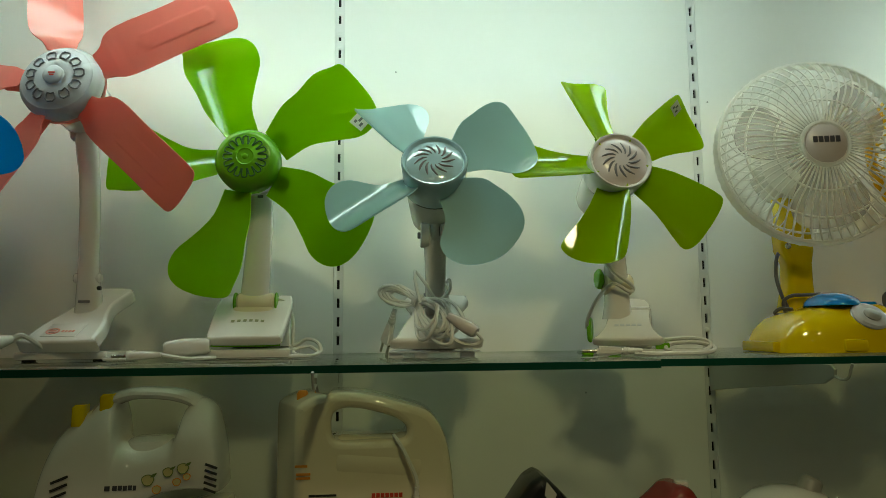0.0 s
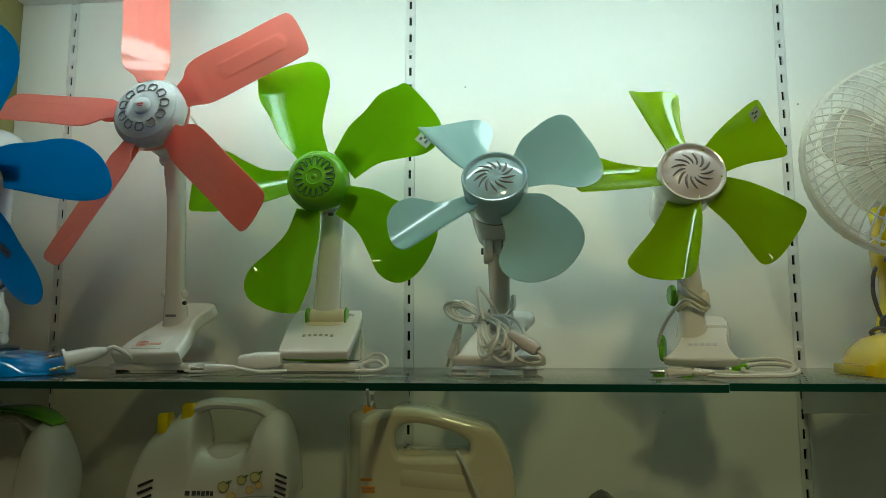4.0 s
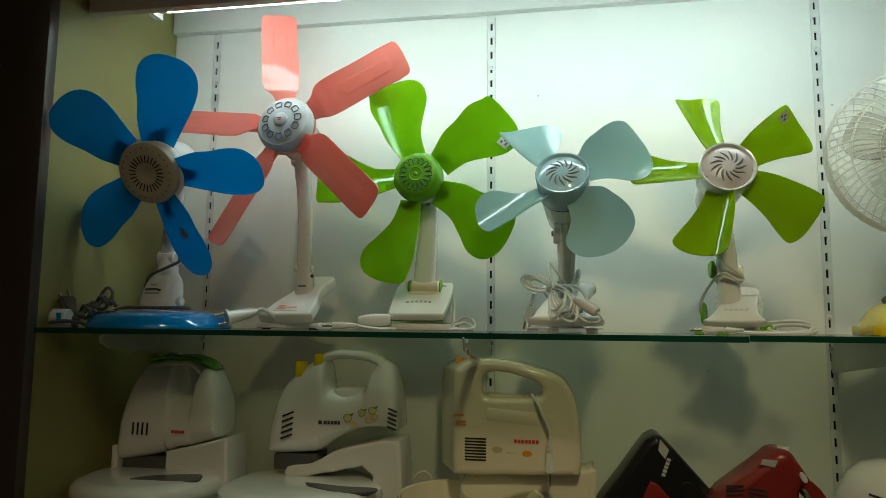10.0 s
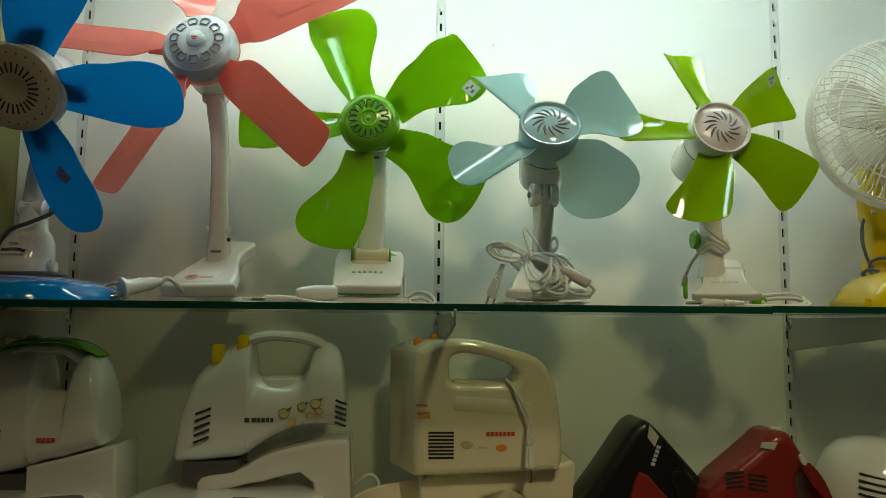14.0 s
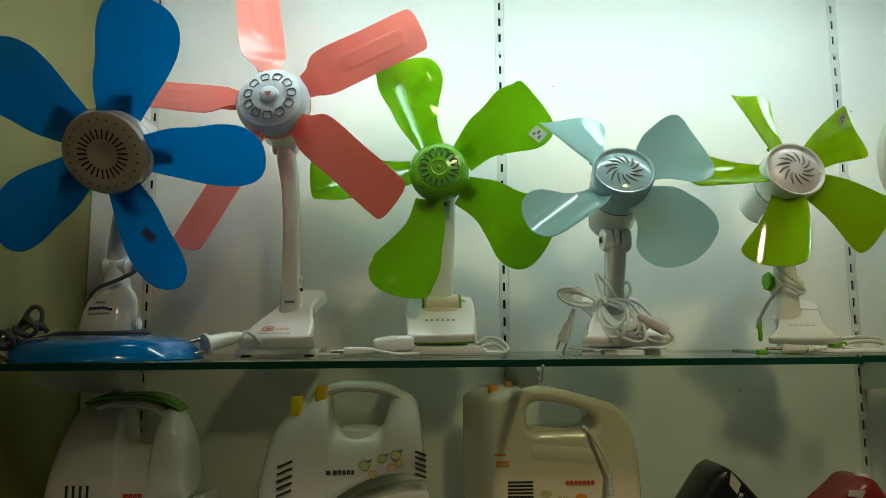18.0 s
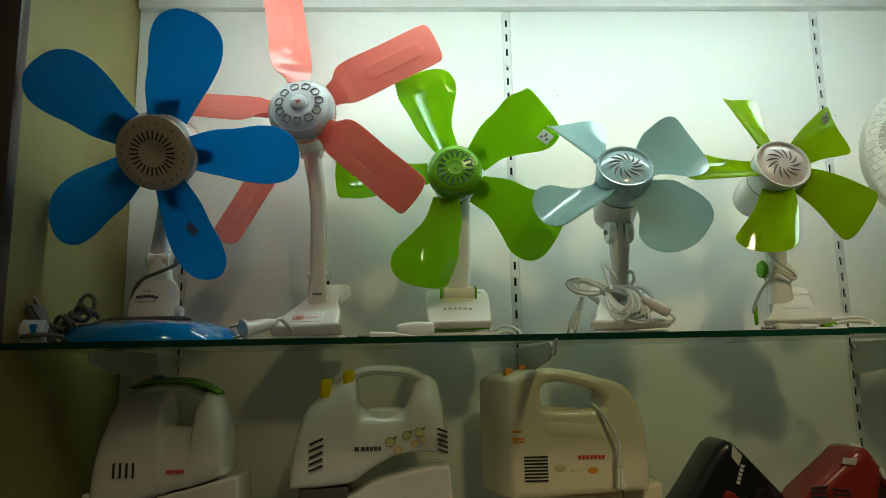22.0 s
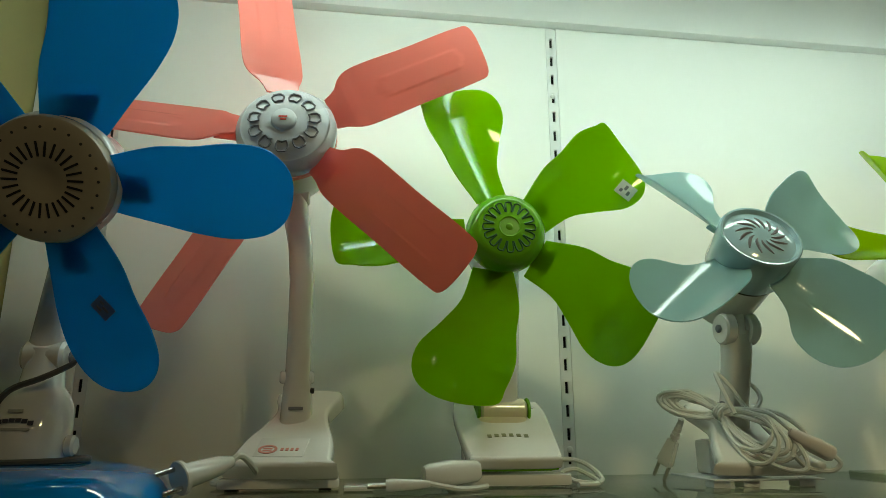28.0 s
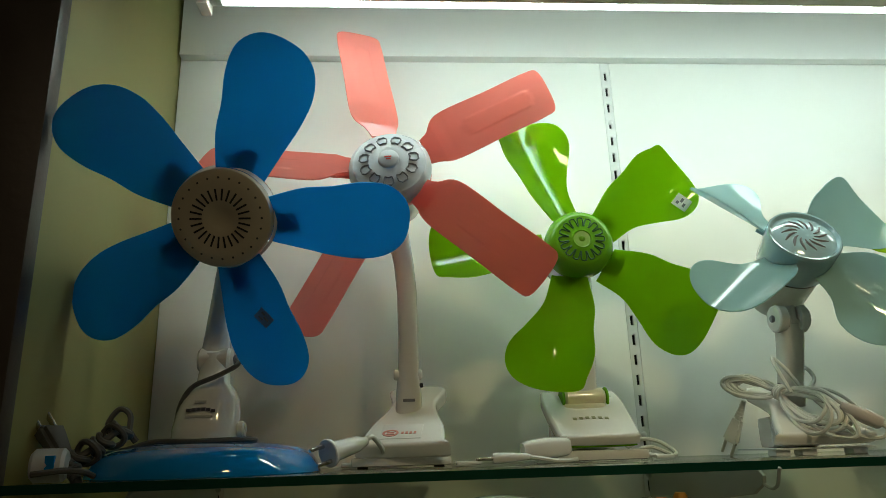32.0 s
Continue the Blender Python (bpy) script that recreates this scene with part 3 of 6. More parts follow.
cover = lathe_part("hub_cover", [(0.0505, -0.010), (0.0515, 0.002), (0.050, 0.006), (0.045, 0.0085), (0.037, 0.0095), (0.012, 0.0095), (0.0105, 0.0085), (0, 0.0085)], m, M_TAUPE, blue, "taupe hub cover with radial slots")
bm = bmesh.new()
ring_of(bm, 26, lambda q: box(q, (0.0185, -0.0009, 0.0088), (0.0305, 0.0009, 0.0100)))
bmesh.ops.transform(bm, matrix=m, verts=bm.verts)
part("vent_grille", bm, M_DARK, cover, "dark radial vent slots", False)
bm = bmesh.new()
ring_of(bm, 24, lambda q: lathe(q, [(0.0013, 0.0), (0.0011, 0.0004), (0, 0.0005)], Matrix.Translation((0.0415, 0, 0.0088)), 8))
bmesh.ops.transform(bm, matrix=m, verts=bm.verts)
part("dimple_ring", bm, M_SMOKE, cover, "ring of small dark dimples", False)
lathe_part("rotor_ring", [(0.0525, -0.022), (0.054, -0.018), (0.054, -0.010), (0.0515, -0.006)], m, M_WHITE, blue, "white rotor ring")
lathe_part("motor_housing", [(0, -0.105), (0.022, -0.104), (0.034, -0.097), (0.040, -0.080), (0.041, -0.035), (0.038, -0.024), (0.0, -0.023)], m, M_WHITE, blue)
bm = bmesh.new()
loft(bm, [((-0.836, 1.098, 1.520), 0.0165, 0.015), ((-0.834, 1.098, 1.545), 0.0150, 0.013), ((-0.827, 1.094, 1.60), 0.0145, 0.012), ((-0.820, 1.086, 1.645), 0.0140, 0.012), ((-0.812, 1.074, 1.690), 0.0130, 0.012)], 24)
part("column", bm, M_WHITE, blue)
bm = bmesh.new()
rod(bm, (-0.852, 1.096, 1.527), (-0.816, 1.096, 1.527), 0.0145, seg=24, bevel=0.003)
part("hinge", bm, M_WHITE, blue)
bm = bmesh.new()
rod(bm, (-0.8135, 1.096, 1.527), (-0.8105, 1.096, 1.527), 0.006, seg=12, bevel=0.001)
part("hinge_screw", bm, M_GREYLINE, blue, "dark screw in the hinge")
bm = bmesh.new()
loft(bm, [((-0.836, 1.080, 1.434), 0.031, 0.029), ((-0.836, 1.081, 1.440), 0.0345, 0.032), ((-0.836, 1.083, 1.452), 0.0345, 0.032), ((-0.835, 1.086, 1.468), 0.0330, 0.030), ((-0.834, 1.089, 1.483), 0.0298, 0.027), ((-0.834, 1.092, 1.493), 0.0250, 0.022), ((-0.834, 1.095, 1.500), 0.0185, 0.018), ((-0.834, 1.096, 1.515), 0.0165, 0.0165), ((-0.834, 1.096, 1.534), 0.0145, 0.014)], 36, 2.3)
neck = part("pedestal", bm, M_WHITE, blue, "white pear-shaped pedestal")
pm = facing((-0.835, 1.0560, 1.470), 0, 14)
bars("logo_print", pm, [(-0.016, -0.011, 0.0), (-0.0105, -0.006, 0.0005), (-0.0055, -0.001, 0.001), (-0.0005, 0.004, 0.001), (0.0045, 0.009, 0.0005), (0.0095, 0.014, -0.001)], 0.0034, M_INK, neck)
bars("small_print", pm, [(-0.016, 0.012, -0.0065), (-0.008, 0.004, 0.009)], 0.0024, M_BRACKET, neck)
lathe_part("round_base", [(0.0, 0.0), (0.1180, 0.0), (0.1195, 0.0012), (0.1192, 0.0040), (0.1172, 0.0085), (0.1145, 0.0130), (0.1110, 0.0178), (0.1075, 0.0212), (0.1015, 0.0242), (0.0900, 0.0276), (0.0760, 0.0300), (0.066, 0.0316), (0.045, 0.0325), (0.0, 0.033)], Matrix.Translation((-0.832, 1.080, SHELF_Z)), M_BLUEBASE, blue, "glossy blue round base", 64)
bm = bmesh.new()
rod(bm, (-0.803, 1.080, 1.450), (-0.794, 1.080, 1.450), 0.009, seg=18, bevel=0.002)
part("side_knob", bm, M_WHITE, blue)
cable("power_cable", [(-0.812, 1.094, 1.527), (-0.806, 1.082, 1.520), (-0.822, 1.066, 1.507), (-0.848, 1.067, 1.496), (-0.861, 1.073, 1.480), (-0.868, 1.084, 1.463), (-0.872, 1.098, 1.450), (-0.868, 1.13, 1.4405), (-0.835, 1.135, 1.4385), (-0.79, 1.10, 1.4385), (-0.785, 1.05, 1.4392), (-0.83, 1.035, 1.4382), (-0.878, 1.05, 1.439), (-0.905, 1.045, 1.432), (-0.925, 1.035, 1.428), (-0.930, 1.02, 1.424)], 0.0027, M_CABLE_G, blue, label="grey power cable wound round the pedestal")
bundle = thing("cable_bundle", (-0.935, 1.02, SHELF_Z), "grey power cable folded into a tied bundle", "cable")
rnd = random.Random(4)
p0, p1 = Vector((-0.938, 0.992, 1.418)), Vector((-0.905, 1.035, 1.452))
mm, span = axis_matrix(p0, p1)
for k in range(7):
    bm = bmesh.new()
    z, r = span * (0.06 + 0.15 * k), rnd.uniform(0.009, 0.0135)
    tilt = Matrix.Rotation(rnd.uniform(-0.5, 0.5), 4, "X") @ Matrix.Rotation(rnd.uniform(-0.5, 0.5), 4, "Y")
    sweep(bm, [mm @ Matrix.Translation((0, 0, z)) @ tilt @ Vector((r * math.cos(a), r * 0.8 * math.sin(a), 0.002 * math.sin(2 * a))) for a in [i * math.pi / 10 for i in range(20)]], 0.0030, 7, True)
    part("loop", bm, M_CABLE_G, bundle)
cable("bend", [p1 + Vector((0.006, 0.0, -0.004)), p1 + Vector((0.004, 0.004, 0.014)), p1 + Vector((-0.008, 0.006, 0.020)), p1 + Vector((-0.016, 0.002, 0.006)), p1 + Vector((-0.010, -0.004, -0.006))], 0.0030, M_CABLE_G, bundle)
cable("core", [p0 + Vector((-0.004, -0.006, -0.008)), p0, p0 * 0.5 + p1 * 0.5, p1, p1 + Vector((0.010, 0.010, -0.012))], 0.0034, M_CABLE_G, bundle)
plug("plug", Matrix.Translation((-0.951, 1.000, 1.437)) @ pose(0, 0, 0, 0, -44, 150) @ Matrix.Scale(1.35, 4), bundle, M_CABLE_G)

adapter = thing("plug_adapter", (-0.945, 0.974, SHELF_Z), "white plug lying on the glass beside the blue fan", "plug")
bm = bmesh.new()
rod(bm, (-0.958, 0.972, 1.4195), (-0.930, 0.978, 1.4195), 0.0150, seg=22, bevel=0.003)
part("body", bm, M_GREYWHITE, adapter)
box_part("label", (-0.942, 0.9605, 1.414), (-0.934, 0.9632, 1.428), M_BLUEBASE, adapter, 0, "blue paper label")
cable("lead", [(-0.951, 0.9585, 1.4125), (-0.940, 0.9580, 1.4135), (-0.926, 0.9640, 1.4150), (-0.914, 0.9760, 1.4130), (-0.910, 0.9880, 1.4090)], 0.0028, M_CABLE_G, adapter, label="grey lead across the plug")

# --- pink fan ---
c = Vector((-0.637, 1.121, 1.775))
m = facing(c, -4.7, 13.1)
pink = thing("pink_clip_fan", (-0.625, 1.18, SHELF_Z), "salmon-pink five-blade fan on a white clip stand", "clip fan", "desk fans")


def pressed(u, v):
    """The raised flat panel in the middle of each paddle and the step at its neck."""
    reach = min(max((0.050 - abs(v - 0.026)) / 0.006, 0), 1) * min(max((0.90 - u - 0.6 * abs(v - 0.026)) / 0.008, 0), 1) * min(max((u - 0.46 - 0.6 * abs(v - 0.026)) / 0.008, 0), 1)
    return 0.0030 * reach + 0.005 * min(max((0.36 - u) / 0.06, 0), 1)


mesh = blade_mesh("blade", 0.2488, (0.070, 0.092, 0.160, 0.161, 0.162, 0.140), (-0.070, -0.080, -0.108, -0.107, -0.107, -0.087), 0.03, 23.3, 26.0, 0.3, 0.009, M_PINK, steps=14, cols=48, crease=pressed, stations=(0.21, 0.26, 0.36, 0.66, 0.91, 0.985))
add_blades(pink, m, 5, 100.5, mesh, ((0.044, -0.013, -0.0165), (0.078, 0.015, -0.0135)), M_PINK)
cover = lathe_part("hub_cover", [(0.0525, -0.018), (0.054, -0.010), (0.053, -0.003), (0.047, 0.004), (0.044, 0.0045), (0.040, 0.008), (0.020, 0.0115), (0.0135, 0.0115), (0.0130, 0.0150), (0.0110, 0.0165), (0, 0.0168)], m, M_GREYWHITE, pink, "pale grey hub cover with a ring of vents")


def arch(q):
    sweep(q, [Vector((x, y, z)) for x, y, z in [(0.0262, -0.0042, 0.0114), (0.0300, -0.0058, 0.0107), (0.0345, -0.0062, 0.0098), (0.0378, -0.0036, 0.0092), (0.0378, 0.0036, 0.0092), (0.0345, 0.0062, 0.0098), (0.0300, 0.0058, 0.0107), (0.0262, 0.0042, 0.0114), (0.0275, 0.0, 0.0112)]], 0.0011, 5, True)


bm = bmesh.new()
arch(bm)
vent = part("vent", bm, M_GREYLINE, cover, "dark arched vent", basis=m @ Matrix.Rotation(0.15, 4, "Z"))
for k in range(1, 11):
    link_mesh("vent", vent.data, cover, "dark arched vent", m @ Matrix.Rotation(2 * math.pi * k / 11 + 0.15, 4, "Z"))
bars("hub_mark", m @ Matrix.Translation((0, 0, 0.0168)), [(-0.005, 0.004, 0.001), (-0.003, 0.003, -0.0025)], 0.002, M_INKRED, cover)
lathe_part("rotor", [(0.0, -0.030), (0.050, -0.029), (0.053, -0.024), (0.053, -0.019)], m, M_PINK, pink)
lathe_part("motor_housing", [(0, -0.098), (0.025, -0.097), (0.036, -0.090), (0.040, -0.075), (0.041, -0.036), (0, -0.034)], m, M_WHITE, pink)
bm = bmesh.new()
loft(bm, [((-0.616, 1.197, 1.460), 0.0195, 0.016), ((-0.616, 1.197, 1.474), 0.0170, 0.016), ((-0.616, 1.196, 1.494), 0.0160, 0.015), ((-0.616, 1.194, 1.505), 0.0150, 0.014), ((-0.616, 1.192, 1.513), 0.0135, 0.013), ((-0.6160, 1.188, 1.57), 0.0130, 0.012), ((-0.6165, 1.187, 1.62), 0.0130, 0.012), ((-0.620, 1.189, 1.66), 0.0132, 0.012), ((-0.626, 1.193, 1.695), 0.0145, 0.013), ((-0.630, 1.194, 1.725), 0.0140, 0.014), ((-0.633, 1.194, 1.752), 0.0130, 0.014)], 28)
part("column", bm, M_WHITE, pink, "curved white column")
bm = bmesh.new()
rod(bm, (-0.6350, 1.191, 1.516), (-0.5985, 1.191, 1.516), 0.0070, seg=18, bevel=0.002)
part("hinge_pin", bm, M_WHITE, pink)
bm = bmesh.new()
rod(bm, (-0.6030, 1.189, 1.502), (-0.5980, 1.189, 1.502), 0.0030, seg=12)
part("screw", bm, M_DARK, pink, "small dark screw")
bm = bmesh.new()
rod(bm, (-0.648, 1.192, 1.722), (-0.612, 1.192, 1.722), 0.011, seg=20, bevel=0.002)
part("head_hinge", bm, M_WHITE, pink)
box_part("badge", (-0.6235, 1.1785, 1.4815), (-0.6085, 1.1815, 1.4850), M_GREYLINE, pink, 0.0006, "small dark switch badge")
# sloping upper jaw, flat lower jaw
jaw = [(-0.050, 0.0), (-0.050, 0.010), (-0.045, 0.040), (-0.033, 0.072), (-0.029, 0.095), (-0.034, 0.132), (0.034, 0.132), (0.029, 0.095), (0.033, 0.072), (0.045, 0.040), (0.050, 0.010), (0.050, 0.0)]
jm = Matrix.Translation((-0.626, 1.132, 1.4225)) @ pose(0, 0, 0, 33.5, 0, -13)
upper = cut_part("upper_jaw", jaw, 0.020, 0.004, M_WHITE, pink, jm, smooth_steps=4, label="sloping white clip jaw")
box_part("label_plate", (-0.028, 0.010, 0.0095), (0.022, 0.040, 0.0107), M_WHITE, upper, 0.0005, m=jm)
bm = bmesh.new()
lathe(bm, [(0.0085, 0), (0.0085, 0.0006), (0.0060, 0.0006), (0.0060, 0.0)], jm @ Matrix.Translation((-0.016, 0.021, 0.0108)), 24, 1.15, 0.8)
for k in range(2):
    box(bm, (-0.0045, -0.0028 + 0.0034 * k, 0), (0.0045, -0.0010 + 0.0034 * k, 0.0006), 0, jm @ Matrix.Translation((-0.016, 0.021, 0.0108)))
part("round_mark", bm, M_INKPINK, upper, "faded red round mark", False)
bars("logo_print", jm @ Matrix.Translation((0, 0.021, 0.0108)), [(-0.003, 0.000, 0), (0.002, 0.005, 0), (0.007, 0.0100, 0), (0.012, 0.015, 0)], 0.0042, M_INKPINK, upper)
box_part("lower_jaw", (-0.685, 1.142, SHELF_Z + 0.002), (-0.568, 1.25, SHELF_Z + 0.012), M_WHITE, pink, 0.003)
box_part("jaw_lip", (-0.564, 1.118, SHELF_Z + 0.001), (-0.535, 1.165, SHELF_Z + 0.0055), M_WHITE, pink, 0.002)
for fx in (-0.672, -0.582):
    box_part("foot", (fx - 0.006, 1.150, SHELF_Z), (fx + 0.006, 1.162, SHELF_Z + 0.003), M_DARK, pink, 0, "dark rubber foot")
t = thing("plug_pink_fan", (-0.70, 1.10, SHELF_Z), "pale grey plug with metal pins lying beside the blue base", "plug")
tail, face = Vector((-0.669, 1.100, 1.4335)), Vector((-0.705, 1.070, 1.4222))
mm, span = axis_matrix(tail, face)
body = lathe_part("plug_body", [(0, -0.004), (0.0055, -0.004), (0.0075, 0.002), (0.0105, 0.010), (0.0125, span - 0.010), (0.0130, span - 0.0045), (0.0172, span - 0.004), (0.0175, span - 0.001), (0.0165, span), (0, span)], mm, M_WHITE, t, "", 28, 1.0, 0.86)
along = (face - tail).normalized()
spread = (Vector((0.25, -0.45, -0.86)) - along * along.dot(Vector((0.25, -0.45, -0.86)))).normalized() * 0.0092
for side in (-1, 1):
    bm = bmesh.new()
    rod(bm, face + spread * side, face + spread * side + along * 0.007, 0.0024, seg=12)
    rod(bm, face + spread * side + along * 0.007, face + spread * side + along * 0.018, 0.0022, seg=12, bevel=0.0008)
    part("pin", bm, M_METAL, body, "tarnished metal plug pin")
cable("lead", [tail - along * 0.002, tail - along * 0.014 + Vector((0, 0, 0.002)), (-0.648, 1.135, 1.424), (-0.652, 1.165, 1.412), (-0.68, 1.19, 1.4072), (-0.70, 1.21, 1.4072)], 0.0030, M_CABLE_W, t)

# --- green fan ---
c = Vector((-0.393, 1.134, 1.675))
m = facing(c, -1.6, 5.0)
green = thing("green_clip_fan", (-0.391, 1.19, SHELF_Z), "apple-green five-blade fan on a white clip stand", "clip fan", "desk fans")
mesh = blade_mesh("blade", 0.1943, (0.109, 0.189, 0.205, 0.235, 0.206, 0.163), (-0.136, -0.152, -0.226, -0.310, -0.310, -0.234), -0.074, 28.1, 17.7, 4.46, 0.024, M_GREEN)
blades = add_blades(green, m, 5, 111.0, mesh, ((0.034, -0.013, -0.0052), (0.063, 0.013, -0.0012)), M_GREENHUB, 0.024, 28.1)
sticker(blades[1], on_blade(0.1943, 28.1, 17.7, 4.46, 0.024, 0.158, -0.044, 10, 0.0032), 0.020, 0.022)
cover = lathe_part("hub_cover", [(0.0430, -0.030), (0.0445, -0.022), (0.044, -0.010), (0.040, -0.001), (0.0345, 0.004), (0.032, 0.0046), (0.014, 0.0066), (0.0115, 0.0072), (0.0105, 0.0062), (0.004, 0.0062), (0.003, 0.0070), (0, 0.0072)], m, M_GREENHUB, green, "green hub cover with a ring of slots")


def tongue(q):
    sweep(q, [Vector((x, y, z)) for x, y, z in [(0.0170, -0.0030, 0.0063), (0.0250, -0.0035, 0.0054), (0.0285, -0.0030, 0.0050), (0.0295, 0.0, 0.0049), (0.0285, 0.0030, 0.0050), (0.0250, 0.0035, 0.0054), (0.0170, 0.0030, 0.0063)]], 0.00105, 5)


bm = bmesh.new()
ring_of(bm, 16, tongue)
bmesh.ops.transform(bm, matrix=m, verts=bm.verts)
part("vent_grille", bm, M_VENTGREEN, cover, "ring of dark green vent slots")
lathe_part("motor_housing", [(0, -0.100), (0.022, -0.099), (0.033, -0.092), (0.036, -0.078), (0.037, -0.036), (0, -0.034)], m, M_WHITE, green)
bm = bmesh.new()
loft(bm, [((-0.391, 1.207, 1.472), 0.0205, 0.013), ((-0.390, 1.206, 1.50), 0.0200, 0.011), ((-0.386, 1.203, 1.56), 0.0180, 0.010), ((-0.383, 1.200, 1.62), 0.0165, 0.010), ((-0.382, 1.198, 1.665), 0.0160, 0.011), ((-0.384, 1.197, 1.69), 0.0150, 0.012)], 28, 3.0)
part("column", bm, M_WHITE, green)
bars("column_print", facing((-0.383, 1.1895, 1.632)), [(-0.004, 0.004, 0), (-0.004, 0.004, 0.006)], 0.004, M_GREYLINE, green)
bm = bmesh.new()
rod(bm, (-0.415, 1.205, 1.4815), (-0.362, 1.205, 1.4815), 0.0135, seg=24, bevel=0.003)
part("hinge", bm, M_CREAM, green)
for xa, xb in ((-0.4190, -0.4155), (-0.3615, -0.3585)):
    bm = bmesh.new()
    rod(bm, (xa, 1.205, 1.4815), (xb, 1.205, 1.4815), 0.0140, seg=24, bevel=0.001)
    part("hinge_cap", bm, M_GREENHUB, green, "green hinge cap")
bm = bmesh.new()
loft(bm, [((-0.391, 1.205, 1.462), 0.036, 0.020), ((-0.391, 1.205, 1.468), 0.034, 0.018), ((-0.391, 1.205, 1.474), 0.029, 0.015)], 28, 3.5)
part("hinge_seat", bm, M_CREAM, green)
pad = [(-0.040, 0.0), (-0.048, 0.006), (-0.050, 0.016), (-0.053, 0.080), (-0.050, 0.108), (-0.040, 0.114), (0.040, 0.114), (0.050, 0.108), (0.053, 0.080), (0.050, 0.016), (0.048, 0.006), (0.040, 0.0)]
jm = Matrix.Translation((-0.391, 1.137, 1.4235)) @ pose(0, 0, 0, 32, 0, 0)
upper = cut_part("upper_jaw", pad, 0.014, 0.0035, M_WHITE, green, jm @ Matrix.Translation((0, 0, 0.004)), smooth_steps=3, label="sloping white clip jaw")
cut_part("jaw_trim", [(x * 0.96, y * 0.97 + 0.002) for x, y in pad], 0.003, 0.001, M_GREENHUB, green, jm @ Matrix.Translation((0, 0, -0.0042)), smooth_steps=3, label="thin green trim under the jaw")
bars("logo_print", jm @ Matrix.Translation((0, 0.040, 0.0112)), [(-0.0235 + 0.0080 * k, -0.0190 + 0.0080 * k, 0.0018 * math.sin(k * 0.63)) for k in range(6)], 0.0052, M_PRINT, upper)
box_part("lower_jaw", (-0.453, 1.140, SHELF_Z + 0.001), (-0.331, 1.245, SHELF_Z + 0.013), M_WHITE, green, 0.004)
box_part("jaw_hinge", (-0.43, 1.228, SHELF_Z + 0.013), (-0.344, 1.245, SHELF_Z + 0.074), M_WHITE, green, 0.004)
cable("power_cable", [(-0.366, 1.212, 1.490), (-0.345, 1.215, 1.478), (-0.337, 1.212, 1.45), (-0.336, 1.21, 1.42), (-0.318, 1.205, 1.428), (-0.300, 1.19, 1.424), (-0.293, 1.16, 1.412), (-0.305, 1.140, 1.4075), (-0.325, 1.15, 1.409), (-0.330, 1.18, 1.415), (-0.310, 1.19, 1.418), (-0.296, 1.165, 1.4085), (-0.31, 1.13, 1.4075), (-0.33, 1.125, 1.4075)], 0.0026, M_CABLE_W, green, label="white power cable looped behind the stand")
t = thing("plug_green_fan", (-0.50, 1.10, SHELF_Z), "white plug and lead lying on the glass", "plug")
bm = bmesh.new()
loft(bm, [((0, 0, 0), 0.0035, 0.0030), ((0, 0, 0.006), 0.0052, 0.0040), ((0, 0, 0.020), 0.0066, 0.0052), ((0, 0, 0.038), 0.0088, 0.0062), ((0, 0, 0.041), 0.0078, 0.0054)], 20, 3.2)
mm, _ = axis_matrix((-0.484, 1.098, 1.4125), (-0.530, 1.100, 1.4115))
bmesh.ops.transform(bm, matrix=mm, verts=bm.verts)
body = part("plug_body", bm, M_WHITE, t)
for side in (-1, 1):
    bm = bmesh.new()
    rod(bm, (-0.525, 1.0990 + 0.0055 * side, 1.4115), (-0.543, 1.0995 + 0.0065 * side, 1.4112), 0.0021, seg=10, bevel=0.0008)
    part("pin", bm, M_METAL, body, "metal plug pin")
bm = bmesh.new()
loft(bm, [((0, 0, 0), 0.010, 0.008), ((0, 0, 0.004), 0.0135, 0.0105), ((0, 0, 0.030), 0.0150, 0.0125), ((0, 0, 0.052), 0.0118, 0.0105), ((0, 0, 0.056), 0.0085, 0.0080)], 24, 3.4)
mm, _ = axis_matrix((-0.432, 1.128, 1.4225), (-0.488, 1.120, 1.4185))
bmesh.ops.transform(bm, matrix=mm, verts=bm.verts)
part("adapter", bm, M_WHITE, t, "blunt white cable end piece")
cable("lead", [(-0.484, 1.098, 1.4125), (-0.470, 1.097, 1.410), (-0.452, 1.102, 1.4072), (-0.436, 1.112, 1.4072), (-0.424, 1.124, 1.4075)], 0.0026, M_CABLE_W, t)

# --- pale blue fan ---
c = Vector((-0.141, 1.065, 1.654))
m = facing(c, -3.1, 29.5)
sky = thing("pale_blue_clip_fan", (-0.138, 1.14, SHELF_Z), "pale blue four-blade fan on a white clip stand", "clip fan", "desk fans")
mesh = blade_mesh("blade", 0.1520, (0.103, 0.230, 0.258, 0.268, 0.240, 0.150), (-0.136, -0.228, -0.390, -0.427, -0.362, -0.215), -0.06, 29.4, 31.1, 6.73, 0.019, M_SKY)
add_blades(sky, m, 4, 128.8, mesh, ((0.030, -0.010, -0.0055), (0.052, 0.010, -0.0012)), M_SKYHUB, 0.019, 29.4)


